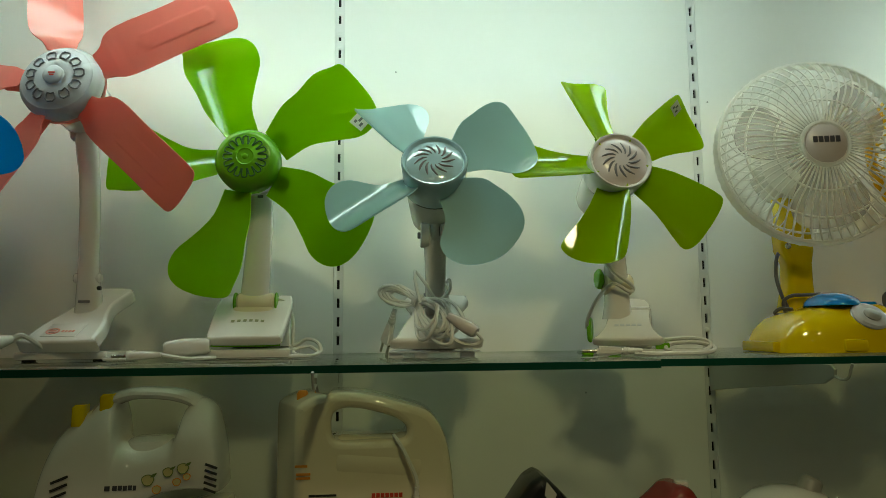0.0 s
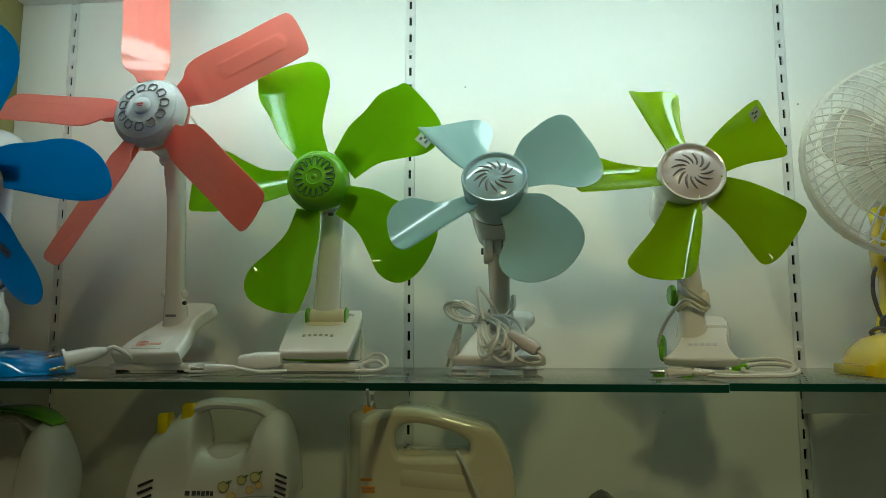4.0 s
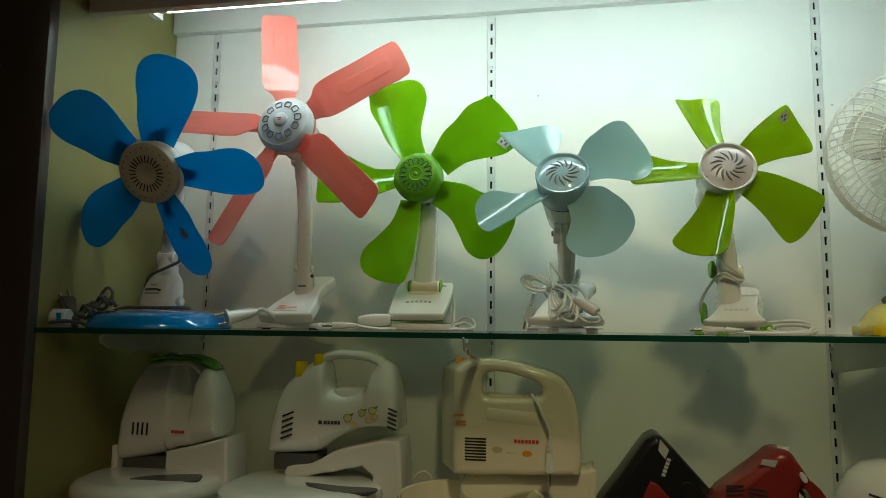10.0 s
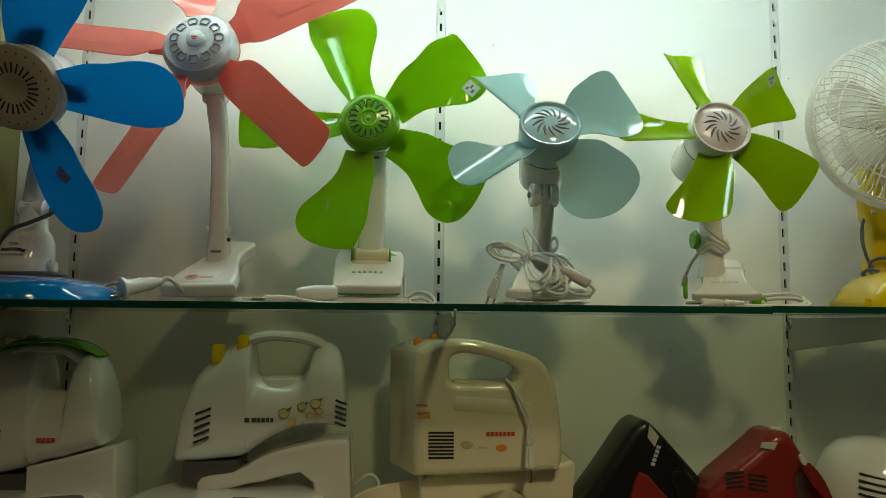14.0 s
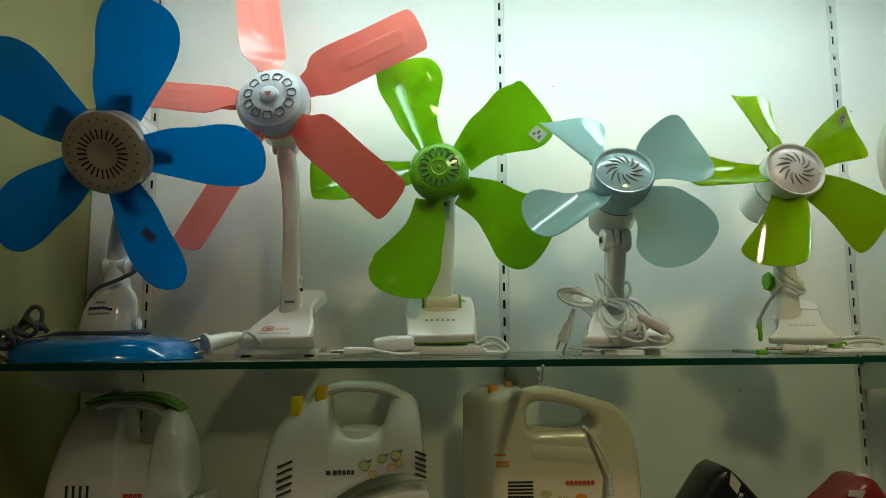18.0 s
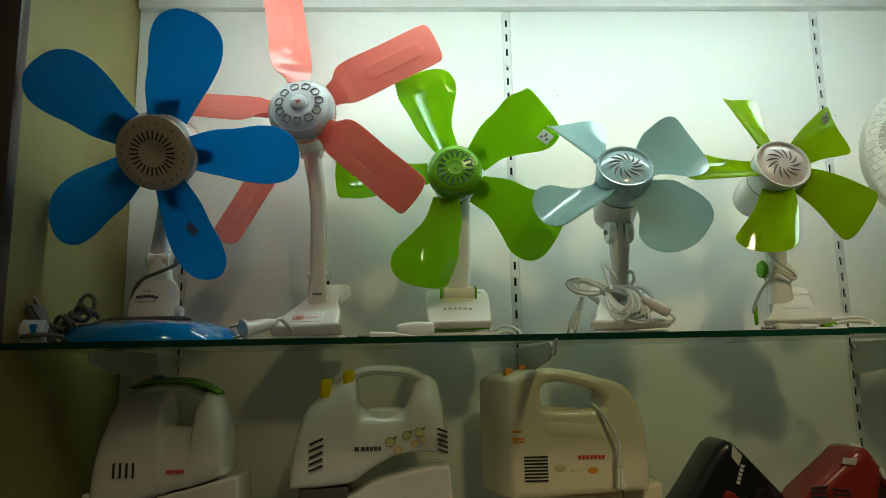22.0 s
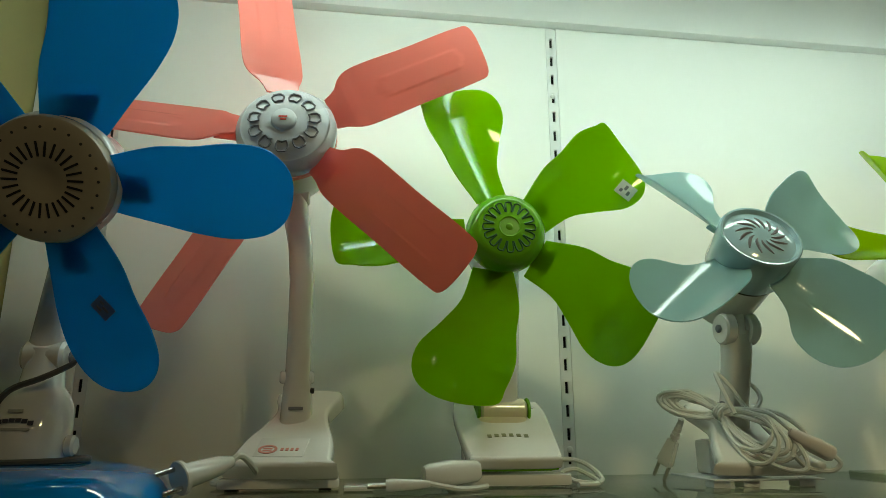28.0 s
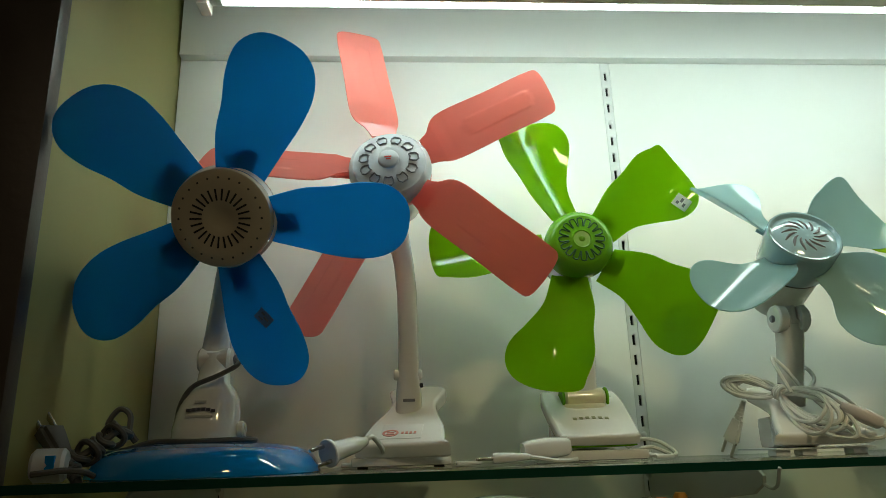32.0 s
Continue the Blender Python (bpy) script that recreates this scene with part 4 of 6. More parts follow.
def curved_slots(m, cover, face):
    """A whirl of curved slots in a domed hub face."""
    bm = bmesh.new()
    ring_of(bm, 13, lambda q: sweep(q, [Vector((0.0095 + 0.0027 * i, 0.00052 * i * i, face(math.hypot(0.0095 + 0.0027 * i, 0.00052 * i * i)))) for i in range(6)], [0.0006, 0.0012, 0.0016, 0.0018, 0.0016, 0.0008], 5))
    bmesh.ops.transform(bm, matrix=m, verts=bm.verts)
    part("vent_grille", bm, M_GREYLINE, cover, "whirl of dark grey curved slots")


def small_hub(t, m, barrel, face, housing, barrel_depth):
    rotor = lathe_part("rotor", [(0.0395, -barrel_depth), (0.0415, -barrel_depth + 0.003), (0.0425, -0.010), (0.0430, 0.0), (0.0428, 0.003), (0.0415, 0.0050), (0.0395, 0.0046), (0.0370, 0.0005)], m, barrel, t)
    top = lambda r: 0.0005 + 0.0062 * (1 - (r / 0.037) ** 3)
    cover = lathe_part("hub_cover", [(r, top(r)) for r in (0.037, 0.0355, 0.033, 0.029, 0.024, 0.018, 0.012, 0.006)] + [(0, top(0))], m, face, t)
    curved_slots(m, cover, lambda r: top(r) - 0.0002)
    lathe_part("gap_ring", [(0.0385, -barrel_depth - 0.003), (0.0385, -barrel_depth + 0.001)], m, M_DARK, t, "dark gap behind the rotor")
    lathe_part("motor_housing", [(0, -0.118), (0.026, -0.117), (0.0315, -0.113), (0.0335, -0.100), (0.0375, -barrel_depth - 0.006), (0.0370, -barrel_depth - 0.003), (0, -barrel_depth - 0.003)], m, housing, t)
    return rotor


small_hub(sky, m, M_SKYHUB, M_SKYHUB, M_WHITE, 0.046)
bm = bmesh.new()
loft(bm, [((-0.137, 1.160, 1.428), 0.0160, 0.016), ((-0.1365, 1.158, 1.46), 0.0140, 0.014), ((-0.136, 1.156, 1.485), 0.0136, 0.014), ((-0.1355, 1.150, 1.505), 0.0138, 0.014), ((-0.136, 1.140, 1.54), 0.0150, 0.014), ((-0.137, 1.134, 1.565), 0.0150, 0.014)], 28, 3.2)
part("column", bm, M_WHITE, sky)
for xa, xb in ((-0.1570, -0.1435), (-0.1305, -0.1170)):
    bm = bmesh.new()
    rod(bm, (xa, 1.132, 1.568), (xb, 1.132, 1.568), 0.0175, seg=28, bevel=0.002)
    part("hinge_cheek", bm, M_WHITE, sky)
bm = bmesh.new()
rod(bm, (-0.1605, 1.132, 1.568), (-0.1565, 1.132, 1.568), 0.0045, seg=14, bevel=0.001)
part("hinge_bolt", bm, M_GREYLINE, sky, "dark hinge bolt")
bm = bmesh.new()
loft(bm, [((-0.137, 1.132, 1.560), 0.0065, 0.012), ((-0.137, 1.133, 1.585), 0.0065, 0.013), ((-0.137, 1.136, 1.607), 0.012, 0.016)], 20, 3)
part("neck", bm, M_WHITE, sky)
bm = bmesh.new()
rod(bm, (-0.1515, 1.154, 1.4865), (-0.1485, 1.154, 1.4865), 0.0042, seg=14)
part("lower_bolt", bm, M_GREYLINE, sky, "dark lower bolt")
lower = [(-0.052, 0.0), (-0.052, 0.012), (-0.042, 0.045), (-0.032, 0.075), (-0.040, 0.118), (0.046, 0.118), (0.034, 0.075), (0.042, 0.045), (0.052, 0.012), (0.052, 0.0)]
jm = Matrix.Translation((-0.138, 1.096, 1.4205)) @ pose(0, 0, 0, 32, 0, -2)
upper = cut_part("upper_jaw", lower, 0.016, 0.005, M_WHITE, sky, jm, smooth_steps=3, label="sloping white clip jaw")
bars("logo_print", jm @ Matrix.Translation((0.010, 0.020, 0.0082)), [(-0.026, -0.021, 0), (-0.012, -0.007, 0), (-0.003, 0.002, 0), (0.0045, 0.0095, 0), (0.012, 0.0165, 0)], 0.0065, M_INK, upper)
box_part("jaw_block", (-0.170, 1.158, SHELF_Z + 0.008), (-0.106, 1.190, SHELF_Z + 0.046), M_WHITE, sky, 0.006)
box_part("clear_plate", (-0.200, 1.096, SHELF_Z + 0.0065), (-0.080, 1.19, SHELF_Z + 0.0085), M_GREYWHITE, sky, 0.001, "thin pale lower jaw")
for fx in (-0.19, -0.158, -0.097):
    box_part("foot", (fx - 0.009, 1.10, SHELF_Z), (fx + 0.009, 1.118, SHELF_Z + 0.0065), M_GREYWHITE, sky, 0.001)
rnd = random.Random(11)
tie_at, left_end, right_end = Vector((-0.158, 1.142, 1.478)), Vector((-0.206, 1.176, 1.492)), Vector((-0.126, 1.064, 1.434))
for k in range(8):
    bm = bmesh.new()
    j = lambda w: Vector((rnd.uniform(-w, w), rnd.uniform(-w, w) * 0.6, rnd.uniform(-w, w)))
    wl, wr = rnd.uniform(0.008, 0.017), rnd.uniform(0.014, 0.031)
    ll, rr = tie_at.lerp(left_end, rnd.uniform(0.78, 1.0)) + j(0.004), tie_at.lerp(right_end, rnd.uniform(0.70, 1.02)) + j(0.010) + Vector((0.012 * (k % 3 - 1), 0, 0))
    up = Vector((0.25, -0.1, 1.0)).normalized()
    up2 = Vector((0.55, -0.15, 0.75)).normalized()
    mid = tie_at + j(0.003)
    pts = []
    for end, side, width in ((ll, up, wl), (rr, up2, wr)):
        for i in range(12):
            a = 2 * math.pi * i / 12
            pts.append(mid + (end - mid) * ((1 - math.cos(a)) / 2) * 1.05 + side * width * math.sin(a) * abs(math.sin(a / 2)) ** 0.7 * (1 if end is ll else -1) + j(0.0015))
    sweep(bm, spline(pts, 3, True), 0.0024, 7, True)
    part("cable_loop", bm, M_CABLE_W, sky, "loop of a white power cable")
bm = bmesh.new()
mm, _ = axis_matrix(tie_at, right_end)
for k in range(3):
    sweep(bm, [mm @ Vector((0.0095 * math.cos(a), 0.008 * math.sin(a), 0.003 * k - 0.003)) for a in [i * math.pi / 8 for i in range(16)]], 0.0021, 6, True)
part("cable_tie", bm, M_CABLE_W, sky)
cable("cable_to_motor", [(-0.158, 1.118, 1.476), (-0.163, 1.128, 1.50), (-0.164, 1.138, 1.520), (-0.152, 1.132, 1.505), (-0.135, 1.128, 1.48), (-0.118, 1.132, 1.492), (-0.116, 1.15, 1.508), (-0.120, 1.168, 1.50), (-0.118, 1.14, 1.470), (-0.130, 1.10, 1.455)], 0.0024, M_CABLE_W, sky)
plug("plug", Matrix.Translation((-0.200, 1.190, 1.436)) @ pose(0, 0, 0, 0, 0, 117) @ pose(0, 0, 0, 0, 60, 0) @ pose(0, 0, 0, 70, 0, 0), sky, M_CABLE_W)

bm = bmesh.new()
loft(bm, [((0, 0, 0), 0.0045, 0.0040), ((0, 0, 0.008), 0.0078, 0.0062), ((0, 0, 0.026), 0.0112, 0.0084), ((0, 0, 0.040), 0.0105, 0.0080), ((0, 0, 0.043), 0.0080, 0.0060)], 20, 3.0)
mm, _ = axis_matrix((-0.124, 1.080, 1.458), (-0.090, 1.066, 1.436))
bmesh.ops.transform(bm, matrix=mm, verts=bm.verts)
part("cable_switch", bm, M_PEARL, sky, "pinkish grey switch on the cable")
cable("switch_lead", [(-0.090, 1.066, 1.436), (-0.083, 1.066, 1.428), (-0.090, 1.072, 1.421), (-0.110, 1.078, 1.424), (-0.128, 1.072, 1.436)], 0.0024, M_CABLE_W, sky)

# --- lime fan ---
c = Vector((0.111, 1.087, 1.662))
m = facing(c, 0.0, 16.3)
lime = thing("lime_clip_fan", (0.115, 1.13, SHELF_Z), "lime-green five-blade fan on a white clip stand", "clip fan", "desk fans")
mesh = blade_mesh("blade", 0.1464, (0.111, 0.156, 0.171, 0.173, 0.167, 0.130), (-0.161, -0.217, -0.279, -0.358, -0.399, -0.285), -0.035, 33.3, 40.6, 6.58, 0.009, M_LIME)
blades = add_blades(lime, m, 5, 113.9, mesh, ((0.028, -0.009, -0.0055), (0.048, 0.009, -0.0012)), M_GREENHUB, 0.009, 33.3)
sticker(blades[1], on_blade(0.1464, 33.3, 40.8, 6.63, 0.010, 0.128, 0.008, 8, 0.0035), 0.017, 0.017)
small_hub(lime, m, M_WHITE, M_PEARL, M_WHITE, 0.040)
bm = bmesh.new()
loft(bm, [((0.120, 1.150, 1.452), 0.0205, 0.017), ((0.120, 1.149, 1.475), 0.0170, 0.015), ((0.119, 1.147, 1.50), 0.0165, 0.014), ((0.117, 1.143, 1.53), 0.0150, 0.013), ((0.114, 1.140, 1.565), 0.0135, 0.012), ((0.112, 1.140, 1.60), 0.0125, 0.012), ((0.111, 1.146, 1.63), 0.0125, 0.012)], 28, 2.6)
part("column", bm, M_WHITE, lime)
bm = bmesh.new()
rod(bm, (0.100, 1.148, 1.500), (0.141, 1.148, 1.500), 0.0150, seg=24, bevel=0.003)
part("hinge", bm, M_CREAM, lime)
bm = bmesh.new()
rod(bm, (0.0915, 1.150, 1.508), (0.0995, 1.150, 1.508), 0.0145, seg=7, bevel=0.002)
part("hinge_knob", bm, M_GREENHUB, lime, "green hinge knob")
for xa, xb in ((0.092, 0.099), (0.122, 0.129)):
    bm = bmesh.new()
    rod(bm, (xa, 1.150, 1.594), (xb, 1.150, 1.594), 0.0150, seg=24, bevel=0.002)
    part("head_cheek", bm, M_WHITE, lime)
jm = Matrix.Translation((0.116, 1.099, 1.4205)) @ pose(0, 0, 0, 36, 0, -22)
jaw2 = [(-0.0400, 0.0), (-0.0395, 0.010), (-0.0320, 0.026), (-0.0280, 0.050), (-0.0240, 0.092), (0.0240, 0.092), (0.0280, 0.050), (0.0320, 0.026), (0.0395, 0.010), (0.0400, 0.0)]
upper = cut_part("upper_jaw", jaw2, 0.013, 0.003, M_WHITE, lime, jm, smooth_steps=3, label="sloping white clip jaw")
bars("logo_print", jm @ Matrix.Translation((0, 0.030, 0.0067)), [(-0.018 + 0.0075 * k, -0.0125 + 0.0075 * k, 0) for k in range(5)], 0.0045, M_GREYWHITE, upper)
box_part("jaw_block", (-0.030, 0.050, -0.002), (0.030, 0.082, 0.058), M_WHITE, lime, 0.005, m=Matrix.Translation((0.116, 1.098, SHELF_Z + 0.006)) @ pose(0, 0, 0, 0, 0, -22))
box_part("lower_jaw", (-0.036, 0.004, 0.004), (0.046, 0.085, 0.0075), M_WHITE, lime, 0.0015, m=Matrix.Translation((0.116, 1.098, SHELF_Z)) @ pose(0, 0, 0, 0, 0, -22))
box_part("jaw_pad", (0.034, 0.004, 0.0078), (0.052, 0.05, 0.016), M_GREENHUB, lime, 0.002, "green jaw pad", m=Matrix.Translation((0.116, 1.098, SHELF_Z)) @ pose(0, 0, 0, 0, 0, -22))
bm = bmesh.new()
rod(bm, (0.080, 1.160, 1.4375), (0.086, 1.158, 1.4375), 0.0155, seg=24, bevel=0.002)
bmesh.ops.scale(bm, vec=(1, 0.7, 1.15), space=Matrix.Translation((-0.083, -1.159, -1.4375)), verts=bm.verts)
part("clamp_button", bm, M_GREENHUB, lime, "green clamp button")
for fx, fy in ((0.070, 1.13), (0.098, 1.10), (0.150, 1.085)):
    box_part("foot", (fx - 0.007, fy - 0.005, SHELF_Z), (fx + 0.007, fy + 0.005, SHELF_Z + 0.0045), M_GREENHUB, lime, 0.001, "green rubber foot")
cable("cable_to_motor", [(0.098, 1.146, 1.545), (0.095, 1.130, 1.535), (0.110, 1.122, 1.515), (0.132, 1.126, 1.500), (0.138, 1.132, 1.492), (0.128, 1.126, 1.490), (0.105, 1.122, 1.500), (0.085, 1.130, 1.478), (0.076, 1.142, 1.455), (0.077, 1.155, 1.44)], 0.0026, M_CABLE_W, lime)
cable("power_cable", [(0.150, 1.125, 1.420), (0.175, 1.110, 1.424), (0.205, 1.098, 1.426), (0.222, 1.088, 1.420), (0.212, 1.075, 1.411), (0.180, 1.070, 1.4085), (0.160, 1.080, 1.412), (0.175, 1.094, 1.419), (0.208, 1.090, 1.420), (0.224, 1.078, 1.413), (0.205, 1.060, 1.408), (0.165, 1.050, 1.4075), (0.130, 1.052, 1.4075), (0.108, 1.055, 1.409)], 0.0030, M_CABLE_W, lime, label="white power cable looped on the glass")
plug("plug", Matrix.Translation((0.078, 1.060, SHELF_Z + 0.0075)) @ pose(0, 0, 0, 0, 0, 170), lime, M_CABLE_W)


# --- caged fans ---
def cage_fan(t, c, az, el, radius, cage_mat, blade_mat, hub_mat, wires=62):
    """A round-caged fan head: straight radial wires that turn back and slant at the rim, a slanted rear set, three round blades."""
    m = facing(c, az, el)
    R = radius
    front = lambda r: 0.030 * (1 - (r / R) ** 3.4) + 0.001
    back = lambda r: -0.046 * (1 - (r / R) ** 3.0) - 0.016
    for name, height, slant, thick, inner in (("front_grille", front, 0.13, 0.00135, 0.030), ("rear_grille", back, -0.24, 0.0009, 0.050)):
        bm = bmesh.new()
        count = wires if name == "front_grille" else 40
        for k in range(count):
            a0 = 2 * math.pi * k / count
            pts = []
            for i in range(11):
                q = i / 10
                r = inner + (R - inner) * (1 - (1 - q) ** 1.5)
                a = a0 + slant * max(0.0, (r / R - 0.62) / 0.38) ** 1.6
                pts.append(Vector((r * math.cos(a), r * math.sin(a), height(r))))
            sweep(bm, pts, thick, 5)
        for share in ((0.50, 0.77) if inner < 0.04 else (0.86,)):
            r = share * R
            sweep(bm, [Vector((r * math.cos(a), r * math.sin(a), height(r) - 0.0016 * math.copysign(1, height(r)))) for a in [2 * math.pi * i / 72 for i in range(72)]], 0.0016, 6, True)
        bmesh.ops.transform(bm, matrix=m, verts=bm.verts)
        part(name, bm, cage_mat, t)
    # scalloped rim band
    bm = bmesh.new()
    n = wires * 2
    rings = []
    for off, z in ((-0.001, 0.003), (0.0025, 0.002), (0.0035, -0.004), (0.0035, -0.016), (0.001, -0.019), (-0.0020, -0.015), (-0.0025, 0.001)):
        rings.append([bm.verts.new(((R + off + 0.0008 * (k % 2)) * math.cos(2 * math.pi * k / n), (R + off + 0.0008 * (k % 2)) * math.sin(2 * math.pi * k / n), z)) for k in range(n)])
    for a, b in zip(rings, rings[1:] + rings[:1]):
        for k in range(n):
            bm.faces.new((a[k], a[(k + 1) % n], b[(k + 1) % n], b[k]))
    bmesh.ops.transform(bm, matrix=m, verts=bm.verts)
    part("rim", bm, cage_mat, t)
    bezel = lathe_part("bezel", [(0.0325, 0.026), (0.0335, 0.030), (0.0325, 0.0335), (0.0290, 0.0350), (0.0275, 0.0340), (0.0275, 0.0320)], m, cage_mat, t)
    badge = lathe_part("badge", [(0.0276, 0.0325), (0.0270, 0.0340), (0.022, 0.0362), (0.012, 0.0378), (0, 0.0382)], m, M_PEARL if hub_mat is M_CAGE else hub_mat, bezel, "domed badge")
    blade = blade_mesh("blade", R * 0.85, (0.20, 0.36, 0.45, 0.48, 0.42, 0.27), (-0.18, -0.28, -0.36, -0.39, -0.34, -0.21), 0.03, 24, 17, 2.0, 0.006, blade_mat)
    add_blades(t, m, 3, 36, blade)
    lathe_part("spinner", [(0.026, -0.030), (0.026, 0.004), (0.022, 0.013), (0.010, 0.017), (0, 0.0175)], m, blade_mat, t)
    lathe_part("motor_housing", [(0, -0.135), (0.030, -0.132), (0.050, -0.118), (0.057, -0.095), (0.056, -0.072), (0.050, -0.064), (0, -0.063)], m, hub_mat, t)
    return m, badge


white = thing("white_caged_fan", (0.385, 1.10, SHELF_Z), "white caged fan on a yellow toy-car base", "desk fan", "desk fans")
m, badge = cage_fan(white, Vector((0.3905, 1.092, 1.681)), -10.0, 4.0, 0.1285, M_CAGE, M_FANBLADE, M_CAGE)
bars("logo_print", m @ Matrix.Translation((0, 0.004, 0.0379)), [(-0.0180 + 0.0072 * k, -0.0122 + 0.0072 * k, 0.0) for k in range(5)], 0.0085, M_INK, badge)
bm = bmesh.new()
loft(bm, [((0.385, 1.155, 1.455), 0.026, 0.020), ((0.389, 1.155, 1.50), 0.0200, 0.018), ((0.390, 1.156, 1.53), 0.0195, 0.018), ((0.389, 1.158, 1.548), 0.0260, 0.019), ((0.389, 1.160, 1.570), 0.0260, 0.019), ((0.391, 1.165, 1.60), 0.020, 0.018), ((0.393, 1.18, 1.64), 0.018, 0.018)], 28, 3)
part("neck", bm, M_YELLOW, white)
bm = bmesh.new()
rod(bm, (0.369, 1.1345, 1.5535), (0.369, 1.1385, 1.5535), 0.0045, seg=12, bevel=0.001)
part("neck_screw", bm, M_METAL, white, "bright screw head")


def car_base(t, x0, x1, y, z, body):
    """The moulded toy-car body with wheel arches, as sections along its length."""
    bm = bmesh.new()
    n = x1 - x0
    shape = [(0.0, 0.010, 0.034), (0.015, 0.022, 0.044), (0.04, 0.034, 0.052), (0.09, 0.045, 0.058), (0.16, 0.0515, 0.063), (0.26, 0.0565, 0.066), (0.36, 0.063, 0.068), (0.46, 0.068, 0.069), (0.58, 0.070, 0.069), (0.70, 0.066, 0.068), (0.80, 0.057, 0.065), (0.88, 0.045, 0.060), (0.94, 0.031, 0.052), (0.98, 0.016, 0.042), (1.0, 0.006, 0.030)]
    rings = []
    for f, h, w in shape:
        ring = []
        for k in range(22):
            a = math.pi * k / 21
            yy, zz = w * math.copysign(abs(math.cos(a)) ** 0.7, math.cos(a)), h * math.sin(a) ** 0.75
            ring.append(bm.verts.new((x0 + f * n, y - yy, z + zz)))
        rings.append(ring)
    for a, b in zip(rings, rings[1:]):
        for k in range(21):
            bm.faces.new((a[k], a[k + 1], b[k + 1], b[k]))
        bm.faces.new((a[0], b[0], b[-1], a[-1]))
    bm.faces.new(rings[0])
    bm.faces.new(rings[-1])
    return part("car_body", bm, body, t)


car = car_base(white, 0.303, 0.512, 1.105, SHELF_Z + 0.0017, M_YELLOW)
box_part("running_board", (0.373, 1.033, SHELF_Z + 0.003), (0.405, 1.046, SHELF_Z + 0.019), M_YELLOW, white, 0.005)
box_part("rear_bumper", (0.2955, 1.065, SHELF_Z + 0.002), (0.308, 1.145, SHELF_Z + 0.0165), M_YELLOW, white, 0.004)
bm = bmesh.new()
bmesh.ops.create_uvsphere(bm, u_segments=24, v_segments=14, radius=1.0)
bmesh.ops.delete(bm, geom=[v for v in bm.verts if v.co.z < -0.2], context="VERTS")
bmesh.ops.transform(bm, matrix=Matrix.Translation((0.396, 1.090, SHELF_Z + 0.0625)) @ Matrix.Diagonal((0.032, 0.042, 0.0185, 1)), verts=bm.verts)
part("cap", bm, M_BLUEBASE, white, "blue moulded cap on the roof")
box_part("cap_peak", (0.402, 1.056, SHELF_Z + 0.0625), (0.436, 1.11, SHELF_Z + 0.0670), M_BLUEBASE, white, 0.002, "blue cap peak")
hm = facing((0.418, 1.0470, SHELF_Z + 0.0475), 6, 30) @ pose(0, 0, 0, 0, 0, -14)
light = lathe_part("headlamp", [(0.0215, -0.008), (0.0225, 0.001), (0.019, 0.004), (0.0125, 0.0045), (0, 0.0045)], hm, M_GREYWHITE, white, "pale grey moulded headlamp", 32, 1.12, 0.84)
lathe_part("pupil", [(0.0105, 0.0045), (0.0105, 0.006), (0.006, 0.008), (0, 0.0085)], hm, M_BRACKET, light, "grey headlamp centre", 24, 1.12, 0.84)
sticker(white, facing((0.452, 1.0375, SHELF_Z + 0.033), 10, 14), 0.018, 0.016)
bars("side_mark", facing((0.456, 1.058, SHELF_Z + 0.055), 14, 40), [(-0.006, 0.006, 0)], 0.004, M_INK, white)
cable("power_cable", [(0.368, 1.158, 1.548), (0.358, 1.15, 1.535), (0.353, 1.145, 1.51), (0.357, 1.142, 1.485), (0.364, 1.140, 1.465), (0.358, 1.136, 1.458), (0.354, 1.132, 1.474), (0.364, 1.128, 1.482), (0.382, 1.126, 1.483), (0.404, 1.125, 1.484)], 0.0026, M_CABLE_G, white, label="dark power cable by the neck")
cable("cable_tail", [(0.364, 1.140, 1.464), (0.348, 1.128, 1.456), (0.332, 1.118, 1.458), (0.338, 1.112, 1.464), (0.357, 1.118, 1.463)], 0.0026, M_CABLE_G, white)

amber = thing("amber_caged_fan", (0.645, 1.16, SHELF_Z), "amber-yellow caged fan on an amber toy-car base", "desk fan", "desk fans")
cage_fan(amber, Vector((0.664, 1.150, 1.700)), -12.0, 4.0, 0.1285, M_ORANGE, M_FANBLADE, M_ORANGE)
bm = bmesh.new()
loft(bm, [((0.64, 1.22, 1.455), 0.026, 0.020), ((0.64, 1.22, 1.52), 0.0215, 0.018), ((0.642, 1.225, 1.60), 0.020, 0.018), ((0.645, 1.235, 1.67), 0.018, 0.018)], 24, 3)
part("neck", bm, M_ORANGE, amber)
car_base(amber, 0.505, 0.74, 1.14, SHELF_Z + 0.0017, M_ORANGE)
cut_part("tail_fin", [(0, 0), (0.022, 0.0), (0.018, 0.024), (0.010, 0.014)], 0.006, 0.001, M_INK, amber, facing((0.482, 1.10, SHELF_Z + 0.020)), label="dark pointed fin")
bm = bmesh.new()
rnd = random.Random(3)
for k in range(3):
    q = Vector((0.550, 1.13, 1.475))
    sweep(bm, spline([q + Vector((-0.048, 0, 0.002 * k)), q + Vector((-0.035, -0.004, 0.012)), q + Vector((0.0, -0.003 * k, 0.004)), q + Vector((0.035, 0, 0.012 + 0.003 * k)), q + Vector((0.045, 0.004, -0.006)), q + Vector((0.0, 0.004, -0.003)), q + Vector((-0.036, 0.003, -0.014 - 0.002 * k))], 5, True), 0.0028, 7, True)
part("cable_coil", bm, M_CABLE_G, amber, "dark power cable tied into a bow")
